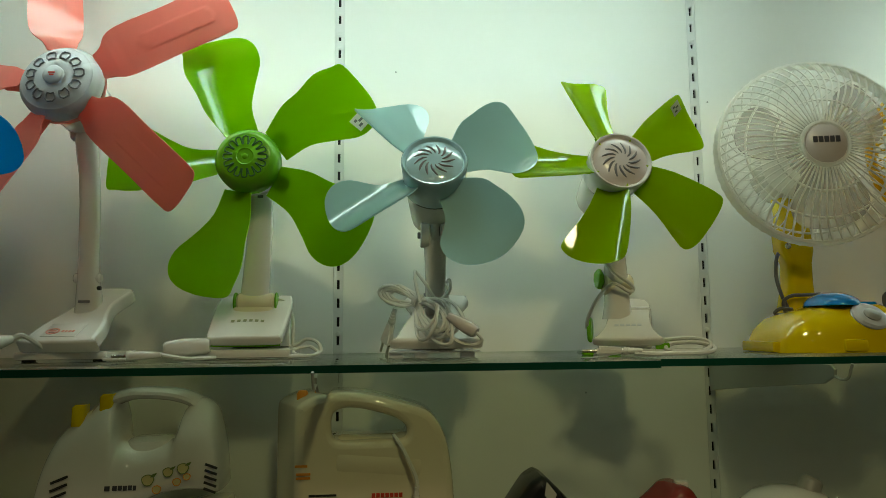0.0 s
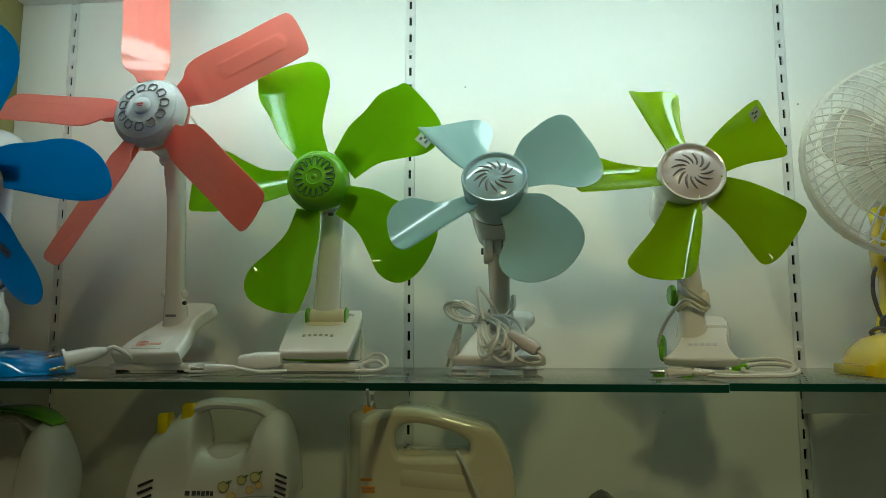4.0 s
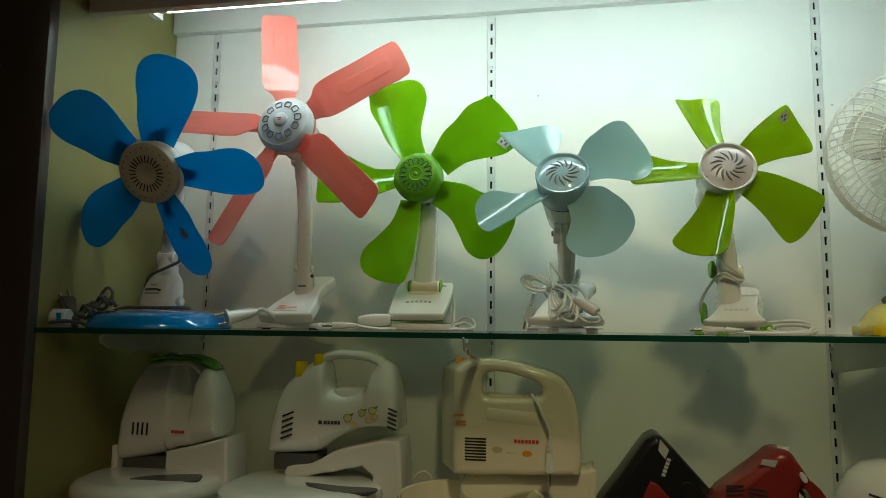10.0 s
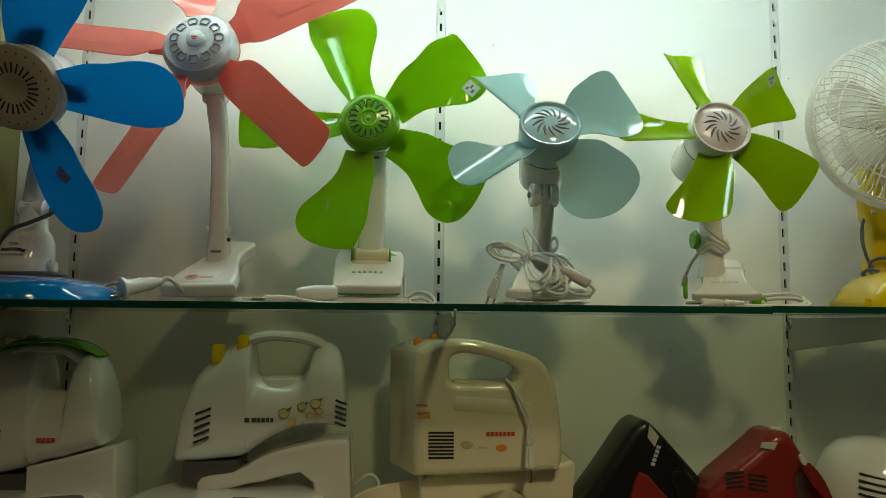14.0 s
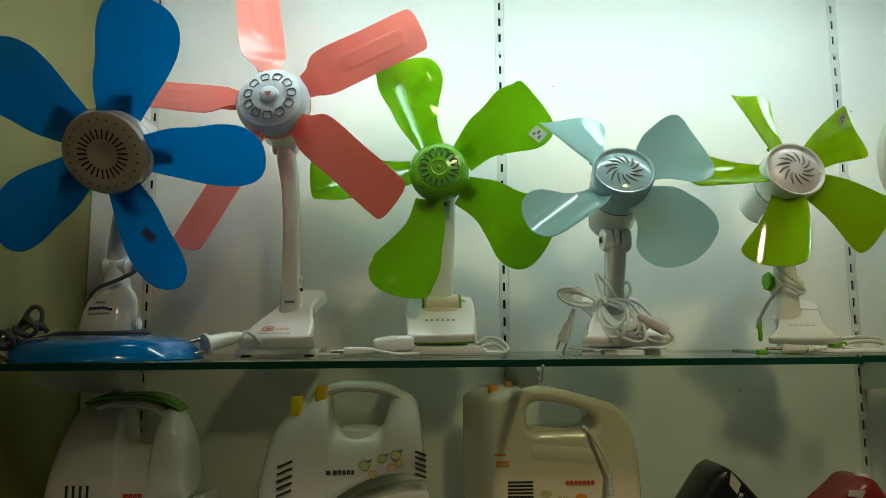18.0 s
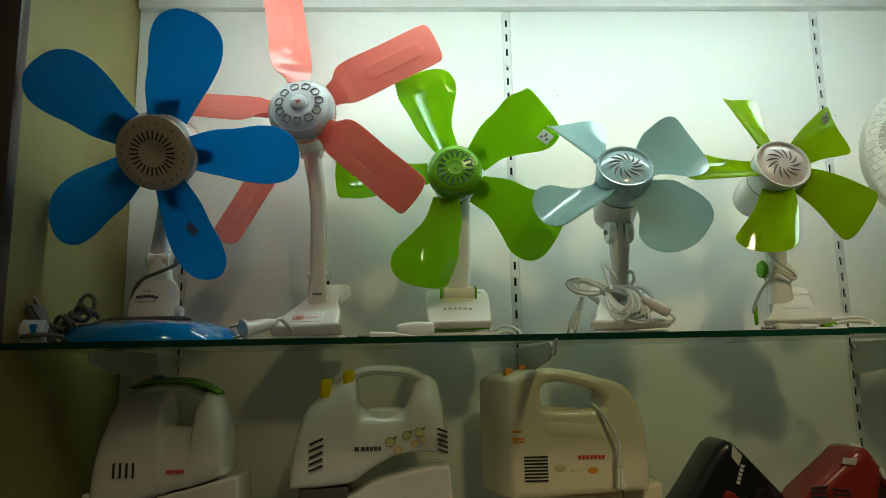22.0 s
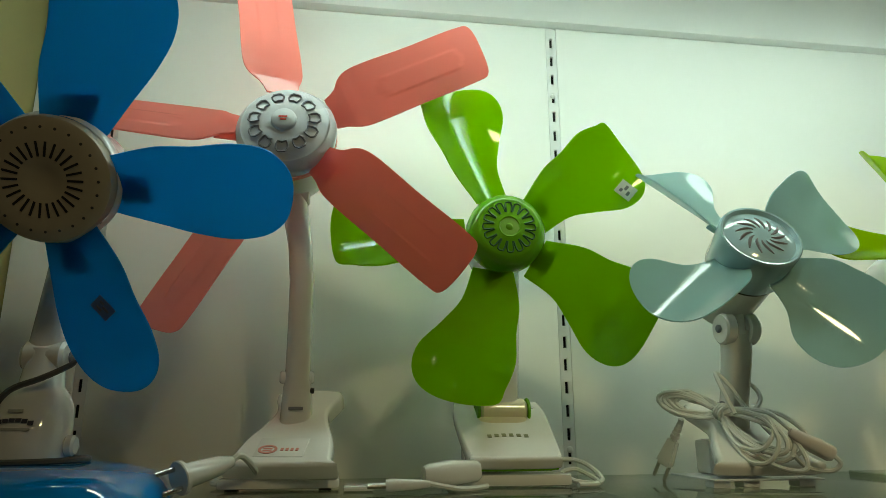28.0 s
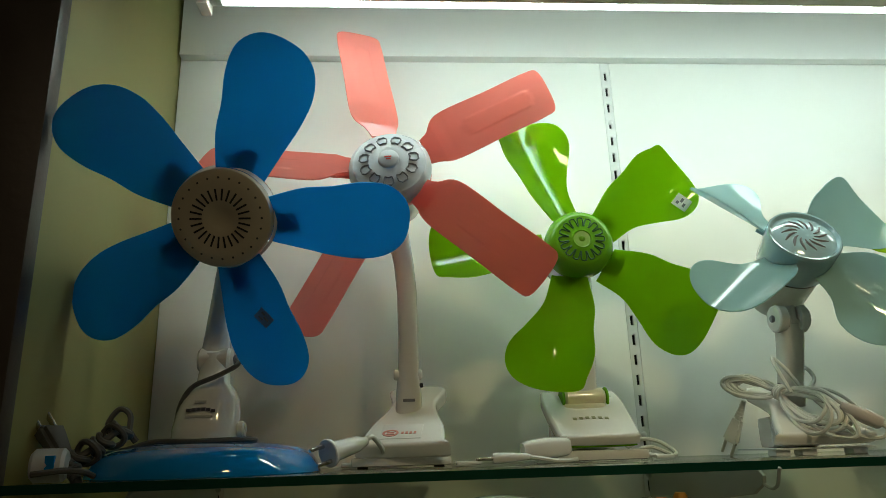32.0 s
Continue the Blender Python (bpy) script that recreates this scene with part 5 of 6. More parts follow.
cable("cable_drop", [(0.552, 1.13, 1.474), (0.556, 1.125, 1.455), (0.568, 1.125, 1.445)], 0.0028, M_CABLE_G, amber)


# ---- lower shelf: stand mixers ----
LOW_Z = 0.985


def swept_handle(name, pts, radii, y, wide, material, parent, steps=5, label=""):
    bm = bmesh.new()
    n = (len(pts) - 1) * steps + 1
    path = spline([(x, y, z) for x, z in pts], steps)
    rad = list(np.interp(np.linspace(0, len(radii) - 1, n), range(len(radii)), radii))
    sweep(bm, path, [float(r) for r in rad], 14)
    for v in bm.verts:
        v.co.y = y + (v.co.y - y) * wide
    return part(name, bm, material, parent, label)


def hull(name, rows, y, power, material, parent, seg=40, flare=0.0, steps=4):
    """A moulded body skinned along x: rows of x, underside, top and half depth."""
    bm = bmesh.new()
    fine = [tuple(v) for v in spline([Vector(r) for r in rows], steps)]
    rings = []
    for x, lo, hi, d in fine:
        ring = []
        for k in range(seg):
            u = 2 * math.pi * (k + 0.5) / seg
            cy, sz = math.cos(u), math.sin(u)
            yy = d * math.copysign(abs(cy) ** (2 / power), cy) * (1 - flare * sz)
            ring.append(bm.verts.new((x, y + yy, (lo + hi) / 2 + (hi - lo) / 2 * math.copysign(abs(sz) ** (2 / power), sz))))
        rings.append(ring)
    for a, b in zip(rings, rings[1:]):
        for k in range(seg):
            bm.faces.new((a[k], a[(k + 1) % seg], b[(k + 1) % seg], b[k]))
    bm.faces.new(rings[0][::-1])
    bm.faces.new(rings[-1])
    bmesh.ops.recalc_face_normals(bm, faces=bm.faces)
    return part(name, bm, material, parent)


def slots(name, m, count, w, h, step, slant, material, parent):
    """A short stack of dark louvre slots."""
    for k in range(count):
        bm = bmesh.new()
        box(bm, (-w / 2, -h / 2, -0.001), (w / 2, h / 2, 0.0004))
        part(name, bm, material, parent, "", False, basis=m @ Matrix.Translation((0, -step * k, 0)) @ pose(0, 0, 0, 0, 0, slant))


def bowl(t, x, y, r, top, lid, material):
    z = LOW_Z
    h = top - z
    prof = [(0.0, 0.012), (r * 0.55, 0.012), (r * 0.60, 0.004), (r * 0.64, 0.014), (r * 0.86, h * 0.35), (r * 0.95, h * 0.68), (r * 0.975, h - 0.030), (r * 1.0, h - 0.026), (r * 1.0, h - 0.018)]
    if lid:
        lathe_part("bowl", prof, Matrix.Translation((x, y, z)), material, t, "", 56)
        return lathe_part("bowl_lid", [(r * 1.01, h - 0.026), (r * 1.02, h - 0.020), (r * 1.0, h - 0.010), (r * 0.93, h - 0.003), (r * 0.80, h), (r * 0.3, h + 0.001), (0, h + 0.001)], Matrix.Translation((x, y, z)), material, t, "white rounded bowl lid", 56)
    prof += [(r * 1.03, h - 0.004), (r * 1.02, h), (r * 0.99, h - 0.002), (r * 0.94, h - 0.030), (r * 0.83, h * 0.36), (r * 0.55, 0.018), (0, 0.018)]
    return lathe_part("bowl", prof, Matrix.Translation((x, y, z)), material, t, "", 56)


def mixer_arm(t, outline, y, depth, material):
    return cut_part("stand_arm", outline, depth, 0.006, material, t, facing((0, y, 0)), smooth_steps=3)


def deeper(points, k):
    """Outlines read on the front faces, carried back to the bodies' middle planes."""
    return [(-0.111 + (x + 0.111) * k, 1.424 + (z - 1.424) * k) for x, z in points]


# --- white mixer with a green top ---
t = thing("stand_mixer", (-0.83, 1.12, LOW_Z), "white stand mixer with a green-trimmed handle and lidded bowl", "stand mixer", "stand mixers")
body = hull("mixer_body", [(-0.928, 1.174, 1.200, 0.020), (-0.925, 1.170, 1.240, 0.032), (-0.917, 1.169, 1.278, 0.040), (-0.903, 1.171, 1.316, 0.044), (-0.886, 1.174, 1.338, 0.046), (-0.865, 1.178, 1.346, 0.046), (-0.845, 1.183, 1.346, 0.046), (-0.832, 1.187, 1.342, 0.046), (-0.828, 1.188, 1.330, 0.046), (-0.823, 1.189, 1.292, 0.046), (-0.812, 1.194, 1.286, 0.046), (-0.790, 1.198, 1.286, 0.046), (-0.783, 1.200, 1.293, 0.046), (-0.779, 1.201, 1.326, 0.046), (-0.768, 1.204, 1.337, 0.046), (-0.755, 1.208, 1.331, 0.045), (-0.745, 1.212, 1.314, 0.043), (-0.739, 1.215, 1.292, 0.040), (-0.736, 1.222, 1.260, 0.030)], 1.146, 3.0, M_WHITE, t, flare=0.26)
swept_handle("handle", [(-0.862, 1.336), (-0.845, 1.341), (-0.820, 1.3425), (-0.795, 1.340), (-0.770, 1.322)], [0.0095, 0.009, 0.0085, 0.009, 0.009], 1.146, 2.9, M_WHITE, t)
swept_handle("handle_trim", [(-0.884, 1.342), (-0.862, 1.3495), (-0.832, 1.352), (-0.800, 1.3515), (-0.775, 1.344), (-0.752, 1.332)], [0.0025, 0.0042, 0.0046, 0.0046, 0.0042, 0.0025], 1.146, 7.0, M_GREENHUB, t, label="green grip trim")
bm = bmesh.new()
loft(bm, [((-0.846, 1.146, 1.346), 0.011, 0.012), ((-0.846, 1.146, 1.356), 0.010, 0.011), ((-0.846, 1.146, 1.360), 0.007, 0.008)], 20, 3)
part("speed_switch", bm, M_GREYWHITE, t)
slots("louvre", facing((-0.886, 1.0962, 1.229), 0, 9) @ pose(0, 0, 0, 0, 0, 90), 4, 0.021, 0.0028, 0.0090, 4, M_DARK, body)
bars("logo_print", facing((-0.800, 1.0964, 1.226), 0, 8), [(-0.012, -0.006, 0), (-0.005, 0.0, 0), (0.001, 0.006, 0), (0.007, 0.012, 0)], 0.005, M_INKRED, body)
cut_part("stand_arm", [(-0.828, 1.190), (-0.772, 1.203), (-0.714, 1.218), (-0.709, 1.10), (-0.705, 0.995), (-0.765, 0.995), (-0.768, 1.148), (-0.828, 1.148)], 0.080, 0.005, M_WHITE, t, facing((0, 1.146, 0)))
box_part("beater_block", (-0.918, 1.118, 1.156), (-0.832, 1.180, 1.178), M_SMOKE, t, 0.003, "dark beater socket block")
box_part("stand_front", (-0.936, 1.112, 1.150), (-0.924, 1.186, 1.196), M_WHITE, t, 0.003)
for bx in (-0.880, -0.855):
    bm = bmesh.new()
    rod(bm, (bx, 1.145, 1.150), (bx, 1.145, 1.185), 0.004, seg=12)
    part("beater_rod", bm, M_METAL, t)
bowl(t, -0.842, 1.092, 0.124, 1.157, True, M_WHITE)
cut_part("lid_window", [(-0.050, -0.014), (-0.030, 0.012), (0.045, 0.026), (0.060, 0.010), (0.050, -0.014)], 0.004, 0.001, M_SMOKE, t, Matrix.Translation((-0.795, 1.052, 1.1565)) @ pose(0, 0, 0, 4, 0, 8), smooth_steps=3, label="smoky lid window")
box_part("stand_base", (-0.93, 1.02, LOW_Z), (-0.69, 1.25, LOW_Z + 0.012), M_WHITE, t, 0.005)

# --- white mixer with yellow switches ---
t = thing("stand_mixer", (-0.55, 1.12, LOW_Z), "white stand mixer with yellow switches and fruit print", "stand mixer", "stand mixers")
body = hull("mixer_body", [(-0.646, 1.194, 1.214, 0.022), (-0.642, 1.191, 1.242, 0.034), (-0.634, 1.191, 1.280, 0.041), (-0.621, 1.191, 1.309, 0.045), (-0.601, 1.192, 1.329, 0.046), (-0.580, 1.194, 1.346, 0.046), (-0.564, 1.196, 1.359, 0.046), (-0.555, 1.199, 1.361, 0.046), (-0.549, 1.202, 1.352, 0.046), (-0.544, 1.205, 1.314, 0.046), (-0.532, 1.214, 1.303, 0.046), (-0.511, 1.226, 1.300, 0.046), (-0.490, 1.236, 1.301, 0.046), (-0.477, 1.239, 1.306, 0.046), (-0.470, 1.240, 1.320, 0.046), (-0.463, 1.240, 1.342, 0.046), (-0.450, 1.240, 1.354, 0.046), (-0.437, 1.239, 1.351, 0.046), (-0.426, 1.237, 1.338, 0.045), (-0.419, 1.236, 1.302, 0.043), (-0.415, 1.238, 1.262, 0.034)], 1.154, 3.0, M_WHITE, t, flare=0.26)
swept_handle("handle", [(-0.588, 1.322), (-0.562, 1.350), (-0.535, 1.3605), (-0.505, 1.361), (-0.475, 1.3575), (-0.452, 1.348), (-0.438, 1.328)], [0.009, 0.0090, 0.0084, 0.0082, 0.0088, 0.009, 0.009], 1.154, 3.0, M_WHITE, t)
bm = bmesh.new()
loft(bm, [((-0.507, 1.154, 1.290), 0.036, 0.032), ((-0.507, 1.154, 1.302), 0.032, 0.028), ((-0.507, 1.154, 1.306), 0.022, 0.018)], 28, 2.4)
part("motor_bulge", bm, M_WHITE, t)
for kx, kz, kw in ((-0.594, 1.343, 0.0085), (-0.560, 1.356, 0.0085)):
    bm = bmesh.new()
    loft(bm, [((kx, 1.136, kz - 0.020), kw, 0.012), ((kx, 1.136, kz + 0.003), kw, 0.012), ((kx + 0.002, 1.136, kz + 0.007), kw * 0.8, 0.009)], 20, 4)
    part("switch", bm, M_YELLOW, t, "yellow switch")
slots("louvre", facing((-0.604, 1.1070, 1.2615), 0, 9), 5, 0.021, 0.0030, 0.0092, 22, M_DARK, body)
slots("louvre", facing((-0.4215, 1.1070, 1.2735), 0, 10), 5, 0.016, 0.0030, 0.0072, -20, M_DARK, body)
bars("logo_print", facing((-0.532, 1.1055, 1.250), 0, 8), [(-0.017, -0.0105, 0), (-0.0075, -0.002, 0), (-0.0008, 0.004, 0.0003), (0.0052, 0.010, 0.0), (0.0112, 0.016, 0.0003), (0.0172, 0.021, 0.0)], 0.0058, M_INK, body)


def fruit_print(at, r, fill, edge, leaf):
    """A small printed fruit: pale disc, darker outline and one pointed leaf."""
    basis = facing(at, 0, 8)
    disc = cut_part("fruit_print", [(r * (1 + 0.08 * math.sin(3 * a)) * math.cos(a), r * 0.9 * math.sin(a)) for a in [2 * math.pi * k / 12 for k in range(12)]], 0.0006, 0, fill, body, basis, smooth_steps=1)
    bm = bmesh.new()
    sweep(bm, [basis @ Vector((r * (1 + 0.08 * math.sin(3 * a)) * math.cos(a), r * 0.9 * math.sin(a), 0.0003)) for a in [2 * math.pi * k / 18 for k in range(18)]], 0.00055, 5, True)
    part("outline", bm, edge, disc)
    if leaf:
        cut_part("leaf", [(0, 0), (r * 0.35, r * 0.5), (r * 1.15, r * 0.75), (r * 0.75, r * 0.1)], 0.0006, 0, M_INKGREEN, disc, basis @ Matrix.Translation((r * 0.35, r * 0.45, 0.0007)), smooth_steps=1, label="dark green leaf")


for fx, fz, fr, leaf in ((-0.497, 1.259, 0.0072, True), (-0.486, 1.2475, 0.0052, False), (-0.473, 1.268, 0.0060, True), (-0.455, 1.272, 0.0068, True), (-0.462, 1.256, 0.0048, False), (-0.450, 1.262, 0.0042, False)):
    fruit_print((fx, 1.1042, fz), fr, M_INKYELLOW, M_INKGREEN if leaf else M_INKORANGE, leaf)
mixer_arm(t, deeper([(-0.592, 1.181), (-0.546, 1.189), (-0.513, 1.207), (-0.470, 1.219), (-0.412, 1.228), (-0.400, 1.200), (-0.398, 0.995), (-0.452, 0.995), (-0.447, 1.172), (-0.513, 1.174), (-0.551, 1.167), (-0.592, 1.157)], 1.03), 1.158, 0.085, M_WHITE)
box_part("beater_block", (-0.632, 1.118, 1.166), (-0.560, 1.190, 1.194), M_SMOKE, t, 0.004, "dark beater socket block")
for bx in (-0.605, -0.585):
    bm = bmesh.new()
    rod(bm, (bx, 1.130, 1.150), (bx, 1.130, 1.190), 0.0042, seg=12, bevel=0.001)
    part("beater_rod", bm, M_METAL, t)
bowl(t, -0.570, 1.094, 0.132, 1.157, True, M_WHITE)
cut_part("lid_window", [(-0.062, 0.018), (-0.020, -0.010), (0.010, -0.014), (0.048, 0.000), (0.052, 0.022), (0.0, 0.016)], 0.004, 0.001, M_SMOKE, t, Matrix.Translation((-0.487, 1.045, 1.1560)) @ pose(0, 0, 0, 4, 3, 4), smooth_steps=3, label="smoky lid window")
box_part("stand_base", (-0.67, 1.02, LOW_Z), (-0.40, 1.25, LOW_Z + 0.012), M_WHITE, t, 0.005)

# --- cream mixer ---
t = thing("stand_mixer", (-0.25, 1.12, LOW_Z), "cream stand mixer with orange switches and an open bowl", "stand mixer", "stand mixers")
shell = [(-0.318, 1.182), (-0.3185, 1.250), (-0.3185, 1.330), (-0.314, 1.344), (-0.302, 1.352), (-0.285, 1.3575), (-0.256, 1.3600), (-0.222, 1.3555), (-0.190, 1.3470), (-0.160, 1.3385), (-0.144, 1.330), (-0.132, 1.314), (-0.123, 1.290), (-0.117, 1.250), (-0.115, 1.205), (-0.118, 1.184), (-0.128, 1.178), (-0.220, 1.175), (-0.306, 1.172)]
grip = [(-0.270, 1.304), (-0.2715, 1.318), (-0.270, 1.332), (-0.260, 1.339), (-0.238, 1.3385), (-0.210, 1.332), (-0.190, 1.325), (-0.178, 1.315), (-0.178, 1.303), (-0.190, 1.299), (-0.230, 1.298), (-0.262, 1.298)]
body = cut_part("mixer_body", shell, 0.099, 0.010, M_CREAM, t, facing((0, 1.1695, 0)), holes=[grip], smooth_steps=3)
for v in body.data.vertices:
    v.co.x -= 0.42 * min(1.0, max(0.0, (-0.262 - v.co.x) / 0.012)) * (v.co.y - 1.120)
bm = bmesh.new()
mm, _ = axis_matrix((-0.275, 1.150, 1.272), (-0.150, 1.150, 1.262))
lathe(bm, [(0, 0), (0.026, 0.002), (0.032, 0.010), (0.032, 0.115), (0.026, 0.123), (0, 0.125)], mm, 28)
part("motor_bulge", bm, M_CREAM, t)
for kx, kz, kw, mat in ((-0.316, 1.354, 0.0075, M_INKORANGE), (-0.293, 1.359, 0.0065, M_INKORANGE)):
    bm = bmesh.new()
    loft(bm, [((kx, 1.160, kz - 0.014), kw, 0.010), ((kx, 1.160, kz + 0.002), kw, 0.010), ((kx, 1.160, kz + 0.006), kw * 0.7, 0.007)], 20, 4)
    part("switch", bm, mat, t, "orange switch")
slots("louvre", facing((-0.2845, 1.1195, 1.2310)), 8, 0.035, 0.0026, 0.0048, 0, M_DARK, body)
bars("logo_print", facing((-0.202, 1.1194, 1.2295)), [(-0.020 + 0.0058 * k, -0.0153 + 0.0058 * k, 0) for k in range(7)], 0.0056, M_INKRED, body)
for fx, fz, fw, mat in ((-0.249, 1.215, 0.0085, M_INKYELLOW), (-0.201, 1.2105, 0.008, M_INKORANGE)):
    lathe_part("badge_print", [(fw, 0), (fw, 0.0004), (0, 0.0004)], facing((fx, 1.1194, fz)), mat, body, "", 20, 1.0, 0.6)
bars("small_print", facing((-0.226, 1.1194, 1.211)), [(-0.007, -0.002, 0), (0.0, 0.002, 0), (0.004, 0.006, 0)], 0.0025, M_INKYELLOW, body)
bars("rating_print", facing((-0.308, 1.1194, 1.262)), [(-0.012, 0.004, 0.006), (-0.010, 0.008, -0.004), (-0.010, 0.008, -0.009)], 0.003, M_INKORANGE, body)
cable("power_cable", [(-0.194, 1.125, 1.304), (-0.184, 1.112, 1.292), (-0.175, 1.106, 1.275), (-0.166, 1.106, 1.255), (-0.163, 1.106, 1.240)], 0.0026, M_CABLE_W, t)
plug("plug", Matrix.Translation((-0.165, 1.104, 1.202)) @ pose(0, 0, 0, 0, 90, 0) @ pose(0, 0, 0, 0, 0, 0), t, M_CABLE_W)
mixer_arm(t, deeper([(-0.296, 1.176), (-0.180, 1.180), (-0.105, 1.192), (-0.098, 1.180), (-0.100, 0.995), (-0.160, 0.995), (-0.158, 1.140), (-0.205, 1.150), (-0.240, 1.138), (-0.300, 1.138)], 1.034), 1.180, 0.070, M_CREAM)
for bx in (-0.310, -0.297):
    bm = bmesh.new()
    rod(bm, (bx, 1.150, 1.130), (bx, 1.150, 1.180), 0.0045, seg=12, bevel=0.001)
    part("beater_rod", bm, M_GREYWHITE, t)
bowl(t, -0.288, 1.088, 0.112, 1.150, False, M_CREAM)
box_part("stand_base", (-0.38, 1.02, LOW_Z), (-0.095, 1.25, LOW_Z + 0.012), M_CREAM, t, 0.005)
cable("loose_lead", [(-0.415, 1.20, 1.130), (-0.400, 1.19, 1.150), (-0.385, 1.19, 1.160), (-0.372, 1.19, 1.150), (-0.375, 1.19, 1.120), (-0.39, 1.20, 1.04), (-0.40, 1.21, LOW_Z + 0.016)], 0.0028, M_CABLE_W, t)


# ---- lower shelf: hand appliances ----
def nearer(points, k):
    return [(-0.111 + (x + 0.111) * k, 1.424 + (z - 1.424) * k) for x, z in points]


t = thing("black_hand_mixer", (0.0, 1.15, LOW_Z), "black hand mixer with a red panel standing on its end", "hand mixer")
body = cut_part("body", deeper([(-0.105, LOW_Z), (-0.108, 1.09), (-0.096, 1.134), (-0.087, 1.155), (-0.059, 1.192), (-0.027, 1.237), (-0.014, 1.250), (0.003, 1.251), (0.044, 1.208), (0.082, 1.162), (0.094, 1.12), (0.090, LOW_Z)], 1.03), 0.080, 0.012, M_BLACK, t, facing((0, 1.145, 0)), smooth_steps=3)
cut_part("front_panel", [(-0.050, 1.03), (-0.029, 1.135), (-0.013, 1.181), (0.011, 1.162), (0.040, 1.120), (0.055, 1.03)], 0.012, 0.003, M_RED, t, facing((0, 1.105, 0)), smooth_steps=2, label="dark red front panel")
cut_part("grip_recess", [(0.030, 1.170), (0.046, 1.182), (0.074, 1.145), (0.066, 1.122), (0.050, 1.130)], 0.004, 0.001, M_NIGHT, t, facing((0, 1.104, 0)), smooth_steps=2)
cut_part("label", [(0.003, 1.244), (0.016, 1.228), (0.010, 1.214), (0.0, 1.227)], 0.0006, 0.0001, M_STICKER, body, facing((0, 1.1045, 0)), label="white paper label")
bars("logo_print", facing((0.011, 1.1045, 1.202)) @ pose(0, 0, 0, 0, 0, 70), [(-0.014 + 0.006 * k, -0.0095 + 0.006 * k, 0) for k in range(5)], 0.0055, M_GREYWHITE, body)

t = thing("red_hand_mixer", (0.15, 1.08, LOW_Z), "dark red hand mixer with cooling slots standing on its end", "hand mixer")
K = 0.962
body = cut_part("body", nearer([(0.062, 0.968), (0.068, 1.12), (0.084, 1.162), (0.111, 1.186), (0.152, 1.218), (0.169, 1.232), (0.188, 1.232), (0.201, 1.215), (0.228, 1.171), (0.25, 1.13), (0.255, 0.968)], K), 0.075, 0.014, M_RED, t, facing((0, 1.0945, 0)), holes=[nearer([(0.199, 1.165), (0.208, 1.178), (0.227, 1.150), (0.235, 1.11), (0.212, 1.11)], K)], smooth_steps=3)
lab = nearer([(0.147, 1.221), (0.169, 1.220), (0.164, 1.210), (0.144, 1.213)], K)
cut_part("label", lab, 0.0006, 0.0001, M_STICKER, body, facing((0, 1.0565, 0)), label="white paper label")
(ax, az), (bx, bz) = nearer([(0.107, 1.180), (0.139, 1.176)], K)
slots("louvre", facing((ax, 1.0568, az)), 4, 0.024, 0.003, 0.006, 4, M_DARK, body)
slots("louvre", facing((bx, 1.0568, bz)), 4, 0.026, 0.003, 0.006, -8, M_DARK, body)
(ax, az), (bx, bz) = nearer([(0.203, 1.197), (0.186, 1.234)], K)
lathe_part("speed_button", [(0.007, 0), (0.006, 0.003), (0, 0.0035)], facing((ax, 1.0565, az)) @ pose(0, 0, 0, 0, 0, 25), M_WHITE, t, "white speed button", 18, 0.6, 1.2)
bm = bmesh.new()
loft(bm, [((bx, 1.09, bz - 0.006), 0.009, 0.010), ((bx, 1.09, bz + 0.002), 0.008, 0.009)], 16, 3)
part("eject_button", bm, M_WHITE, t, "white button on the top")

t = thing("white_juicer", (0.335, 1.12, LOW_Z), "white rounded juicer with slotted front and grey knob", "juicer")
body = lathe_part("body", [(0.0, 0.0), (0.085, 0.0), (0.090, 0.01), (0.090, 0.09), (0.086, 0.150), (0.077, 0.190), (0.062, 0.218), (0.045, 0.232), (0.02, 0.239), (0, 0.240)], Matrix.Translation((0.338, 1.125, LOW_Z)), M_WHITE, t, "", 48)
for base_a, sx in ((-0.65, 1), (-0.02, 1)):
    for k in range(7):
        bm = bmesh.new()
        z = 0.196 - 0.0085 * k
        r = float(np.interp(z, [0.09, 0.150, 0.190, 0.218], [0.090, 0.086, 0.077, 0.062])) + 0.0006
        pts = [Vector((0.338 + r * math.sin(base_a + a), 1.125 - r * math.cos(base_a + a), LOW_Z + z - 0.012 * a)) for a in np.linspace(-0.2, 0.2, 6)]
        sweep(bm, pts, 0.0016, 5)
        part("louvre", bm, M_DARK, body)
bm = bmesh.new()
rod(bm, (0.360, 1.12, 1.212), (0.372, 1.12, 1.236), 0.0155, 0.014, 20, 0.004)
part("knob", bm, M_BRACKET, t, "grey knob")
bm = bmesh.new()
bmesh.ops.create_uvsphere(bm, u_segments=16, v_segments=10, radius=0.0062)
bmesh.ops.translate(bm, vec=(0.392, 1.10, 1.208), verts=bm.verts)
part("catch", bm, M_BRACKET, t, "small grey catch")
cable("lead", [(0.40, 1.09, 1.19), (0.415, 1.085, 1.176), (0.43, 1.08, 1.170), (0.447, 1.08, 1.176), (0.455, 1.085, 1.165), (0.45, 1.09, 1.10), (0.445, 1.1, LOW_Z + 0.003)], 0.0035, M_CABLE_W, t)

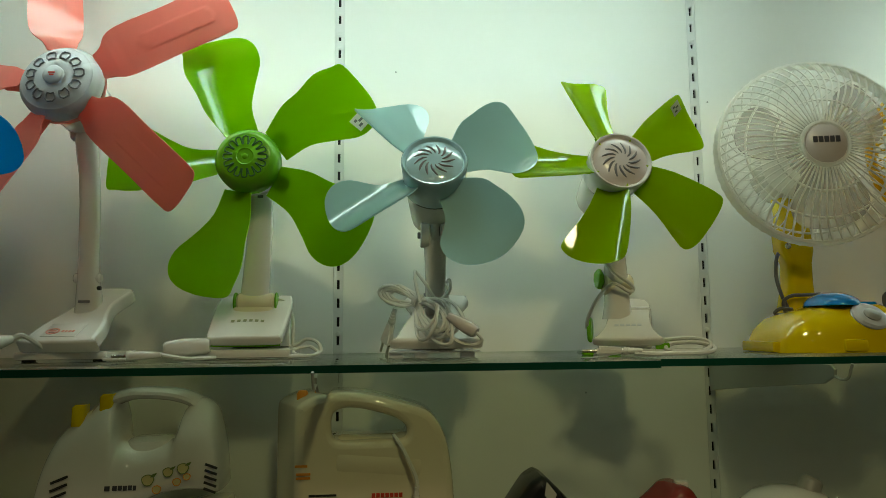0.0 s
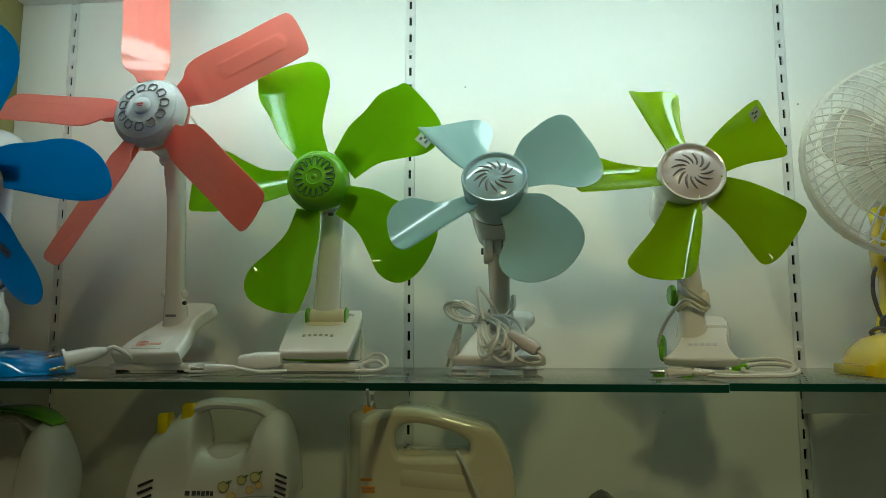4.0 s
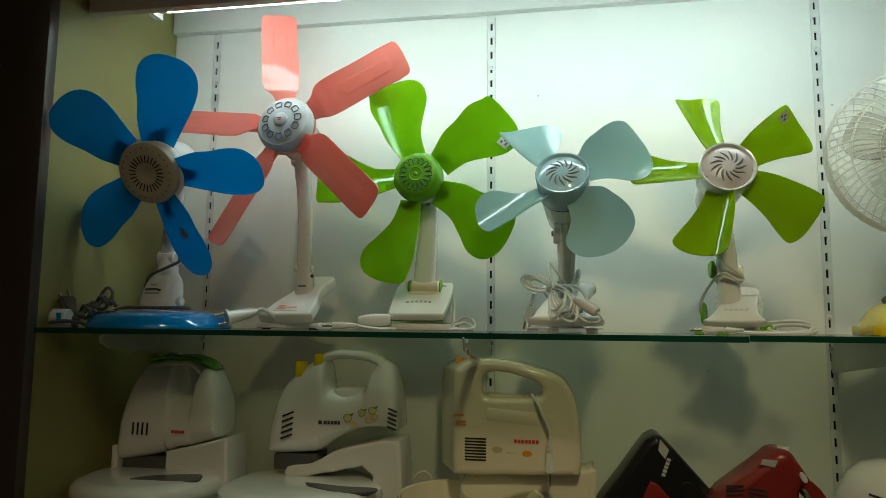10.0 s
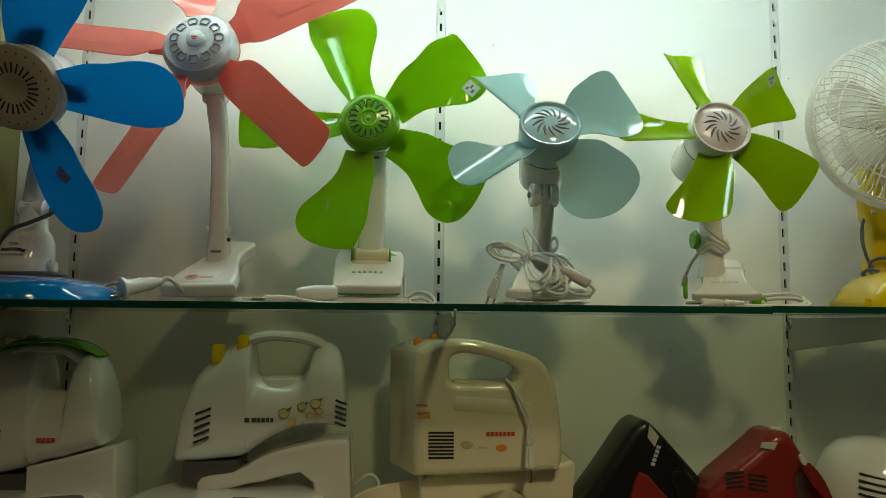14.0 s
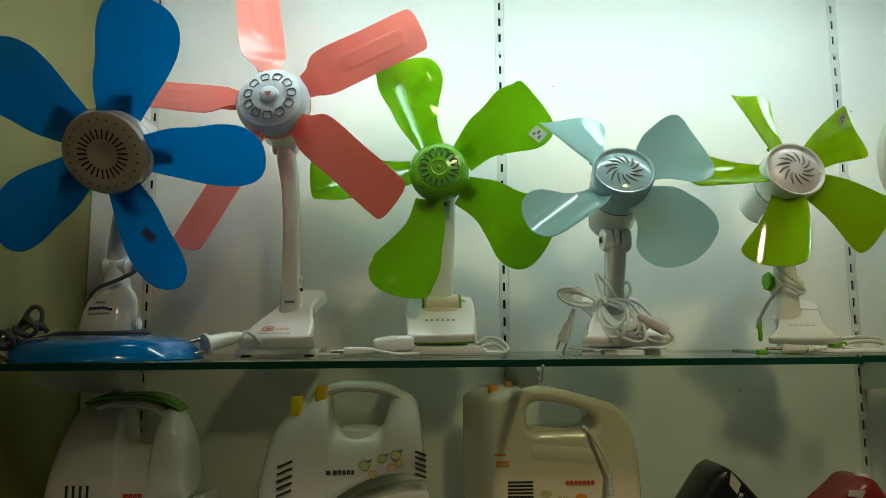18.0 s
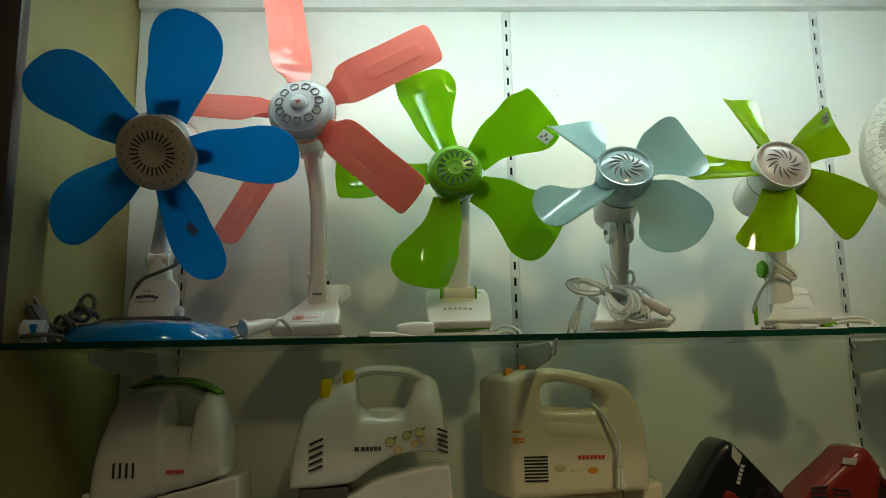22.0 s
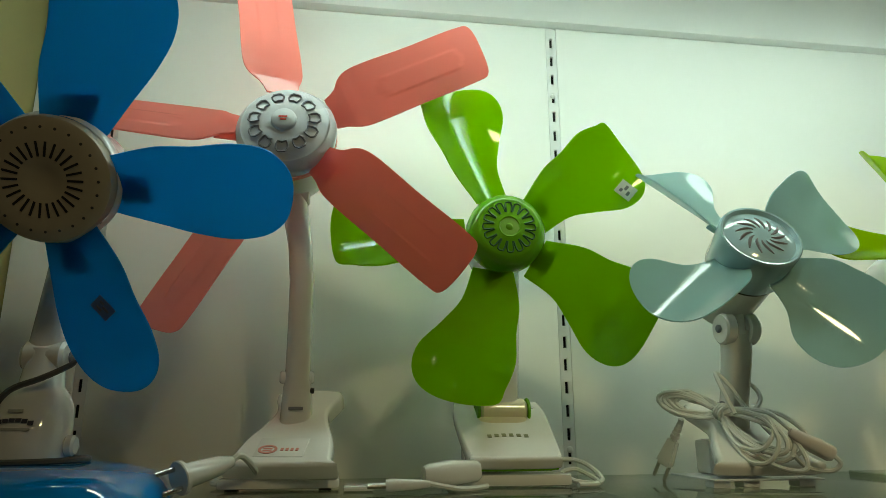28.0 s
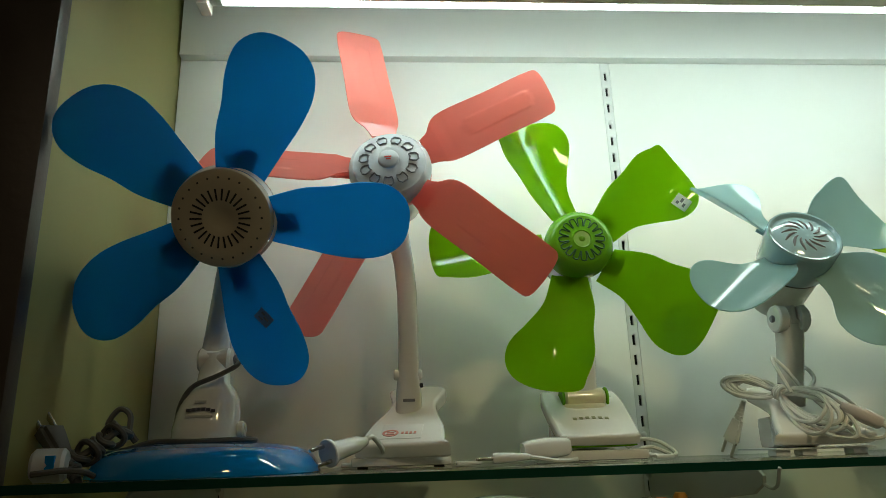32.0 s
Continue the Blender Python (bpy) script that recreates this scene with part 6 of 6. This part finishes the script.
t = thing("olive_jar_blender", (0.565, 1.12, LOW_Z), "dark olive jar of a blender on the lower shelf", "blender")
lathe_part("jar", [(0.0, 0.0), (0.07, 0.0), (0.075, 0.02), (0.072, 0.15), (0.072, 0.195), (0.058, 0.215), (0.045, 0.232), (0, 0.236)], Matrix.Translation((0.565, 1.12, LOW_Z)), surface("dark_olive_plastic", (0.09, 0.075, 0.02), 0.3, 0.08, 20, 0.03), t)
lathe_part("collar", [(0.078, 0.0), (0.08, 0.01), (0.08, 0.17), (0.076, 0.178)], Matrix.Translation((0.565, 1.12, LOW_Z)), M_CREAM, t)


# ---- dark display at the end ----
t = thing("black_appliance", (-1.28, 1.1, 1.625), "glossy black appliance on the neighbouring dark display", "appliance")
box_part("casing", (-1.46, 1.0, 1.625), (-1.120, 1.22, 2.05), M_BLACK, t, 0.02)
box_part("screen", (-1.43, 0.994, 1.885), (-1.255, 1.0015, 1.99), M_SMOKE, t, 0.002, "dull grey screen")
for k in range(2):
    bm = bmesh.new()
    lathe(bm, [(0.0, 0.0), (0.022, 0.0), (0.026, 0.01), (0.020, 0.022), (0, 0.026)], facing((-1.205 + 0.052 * k, 1.001, 1.78 + 0.02 * k)), 24)
    part("dial", bm, M_BLACK, t, "glossy black dial")

cut_part("side_panel", [(-1.178, 1.822), (-1.168, 1.836), (-1.160, 1.848), (-1.154, 1.836), (-1.128, 1.775), (-1.126, 1.735), (-1.145, 1.728), (-1.166, 1.735)], 0.006, 0.002, M_BRACKET, t, facing((0, 0.997, 0)), smooth_steps=2, label="grey glossy side panel")
box_part("mark", (-1.158, 0.9930, 1.785), (-1.143, 0.9938, 1.799), M_INKRED, t, 0, "small dull red mark")
bm = bmesh.new()
sweep(bm, [Vector((-1.196 + 0.013 * math.cos(a), 0.994, 1.808 + 0.060 * math.sin(a))) for a in [i * math.pi / 16 for i in range(32)]], 0.0022, 8, True)
part("chrome_ring", bm, M_METAL, t, "narrow chrome ring")
box_part("mount", (-1.40, 1.2205, 1.70), (-1.18, 1.2495, 1.95), M_NIGHT, t, 0.004)
cord = thing("hanging_cord", (-1.165, 1.0, 1.625), "thin white pull cord with a knot hanging in the dark", "cord")
cable("string", [(-1.160, 1.02, 1.63), (-1.163, 1.0, 1.60), (-1.167, 1.0, 1.52), (-1.172, 1.0, 1.42), (-1.170, 1.0, 1.40), (-1.160, 1.0, 1.37), (-1.166, 1.0, 1.355), (-1.175, 1.0, 1.38), (-1.172, 1.0, 1.34), (-1.176, 1.0, 1.315)], 0.0016, M_CABLE_W, cord)
bm = bmesh.new()
bmesh.ops.create_uvsphere(bm, u_segments=14, v_segments=10, radius=0.009)
bmesh.ops.translate(bm, vec=(-1.171, 1.0, 1.405), verts=bm.verts)
part("knot", bm, M_CABLE_W, cord)
box_part("end_weight", (-1.183, 0.994, 1.290), (-1.171, 1.006, 1.315), M_CABLE_W, cord, 0.003)
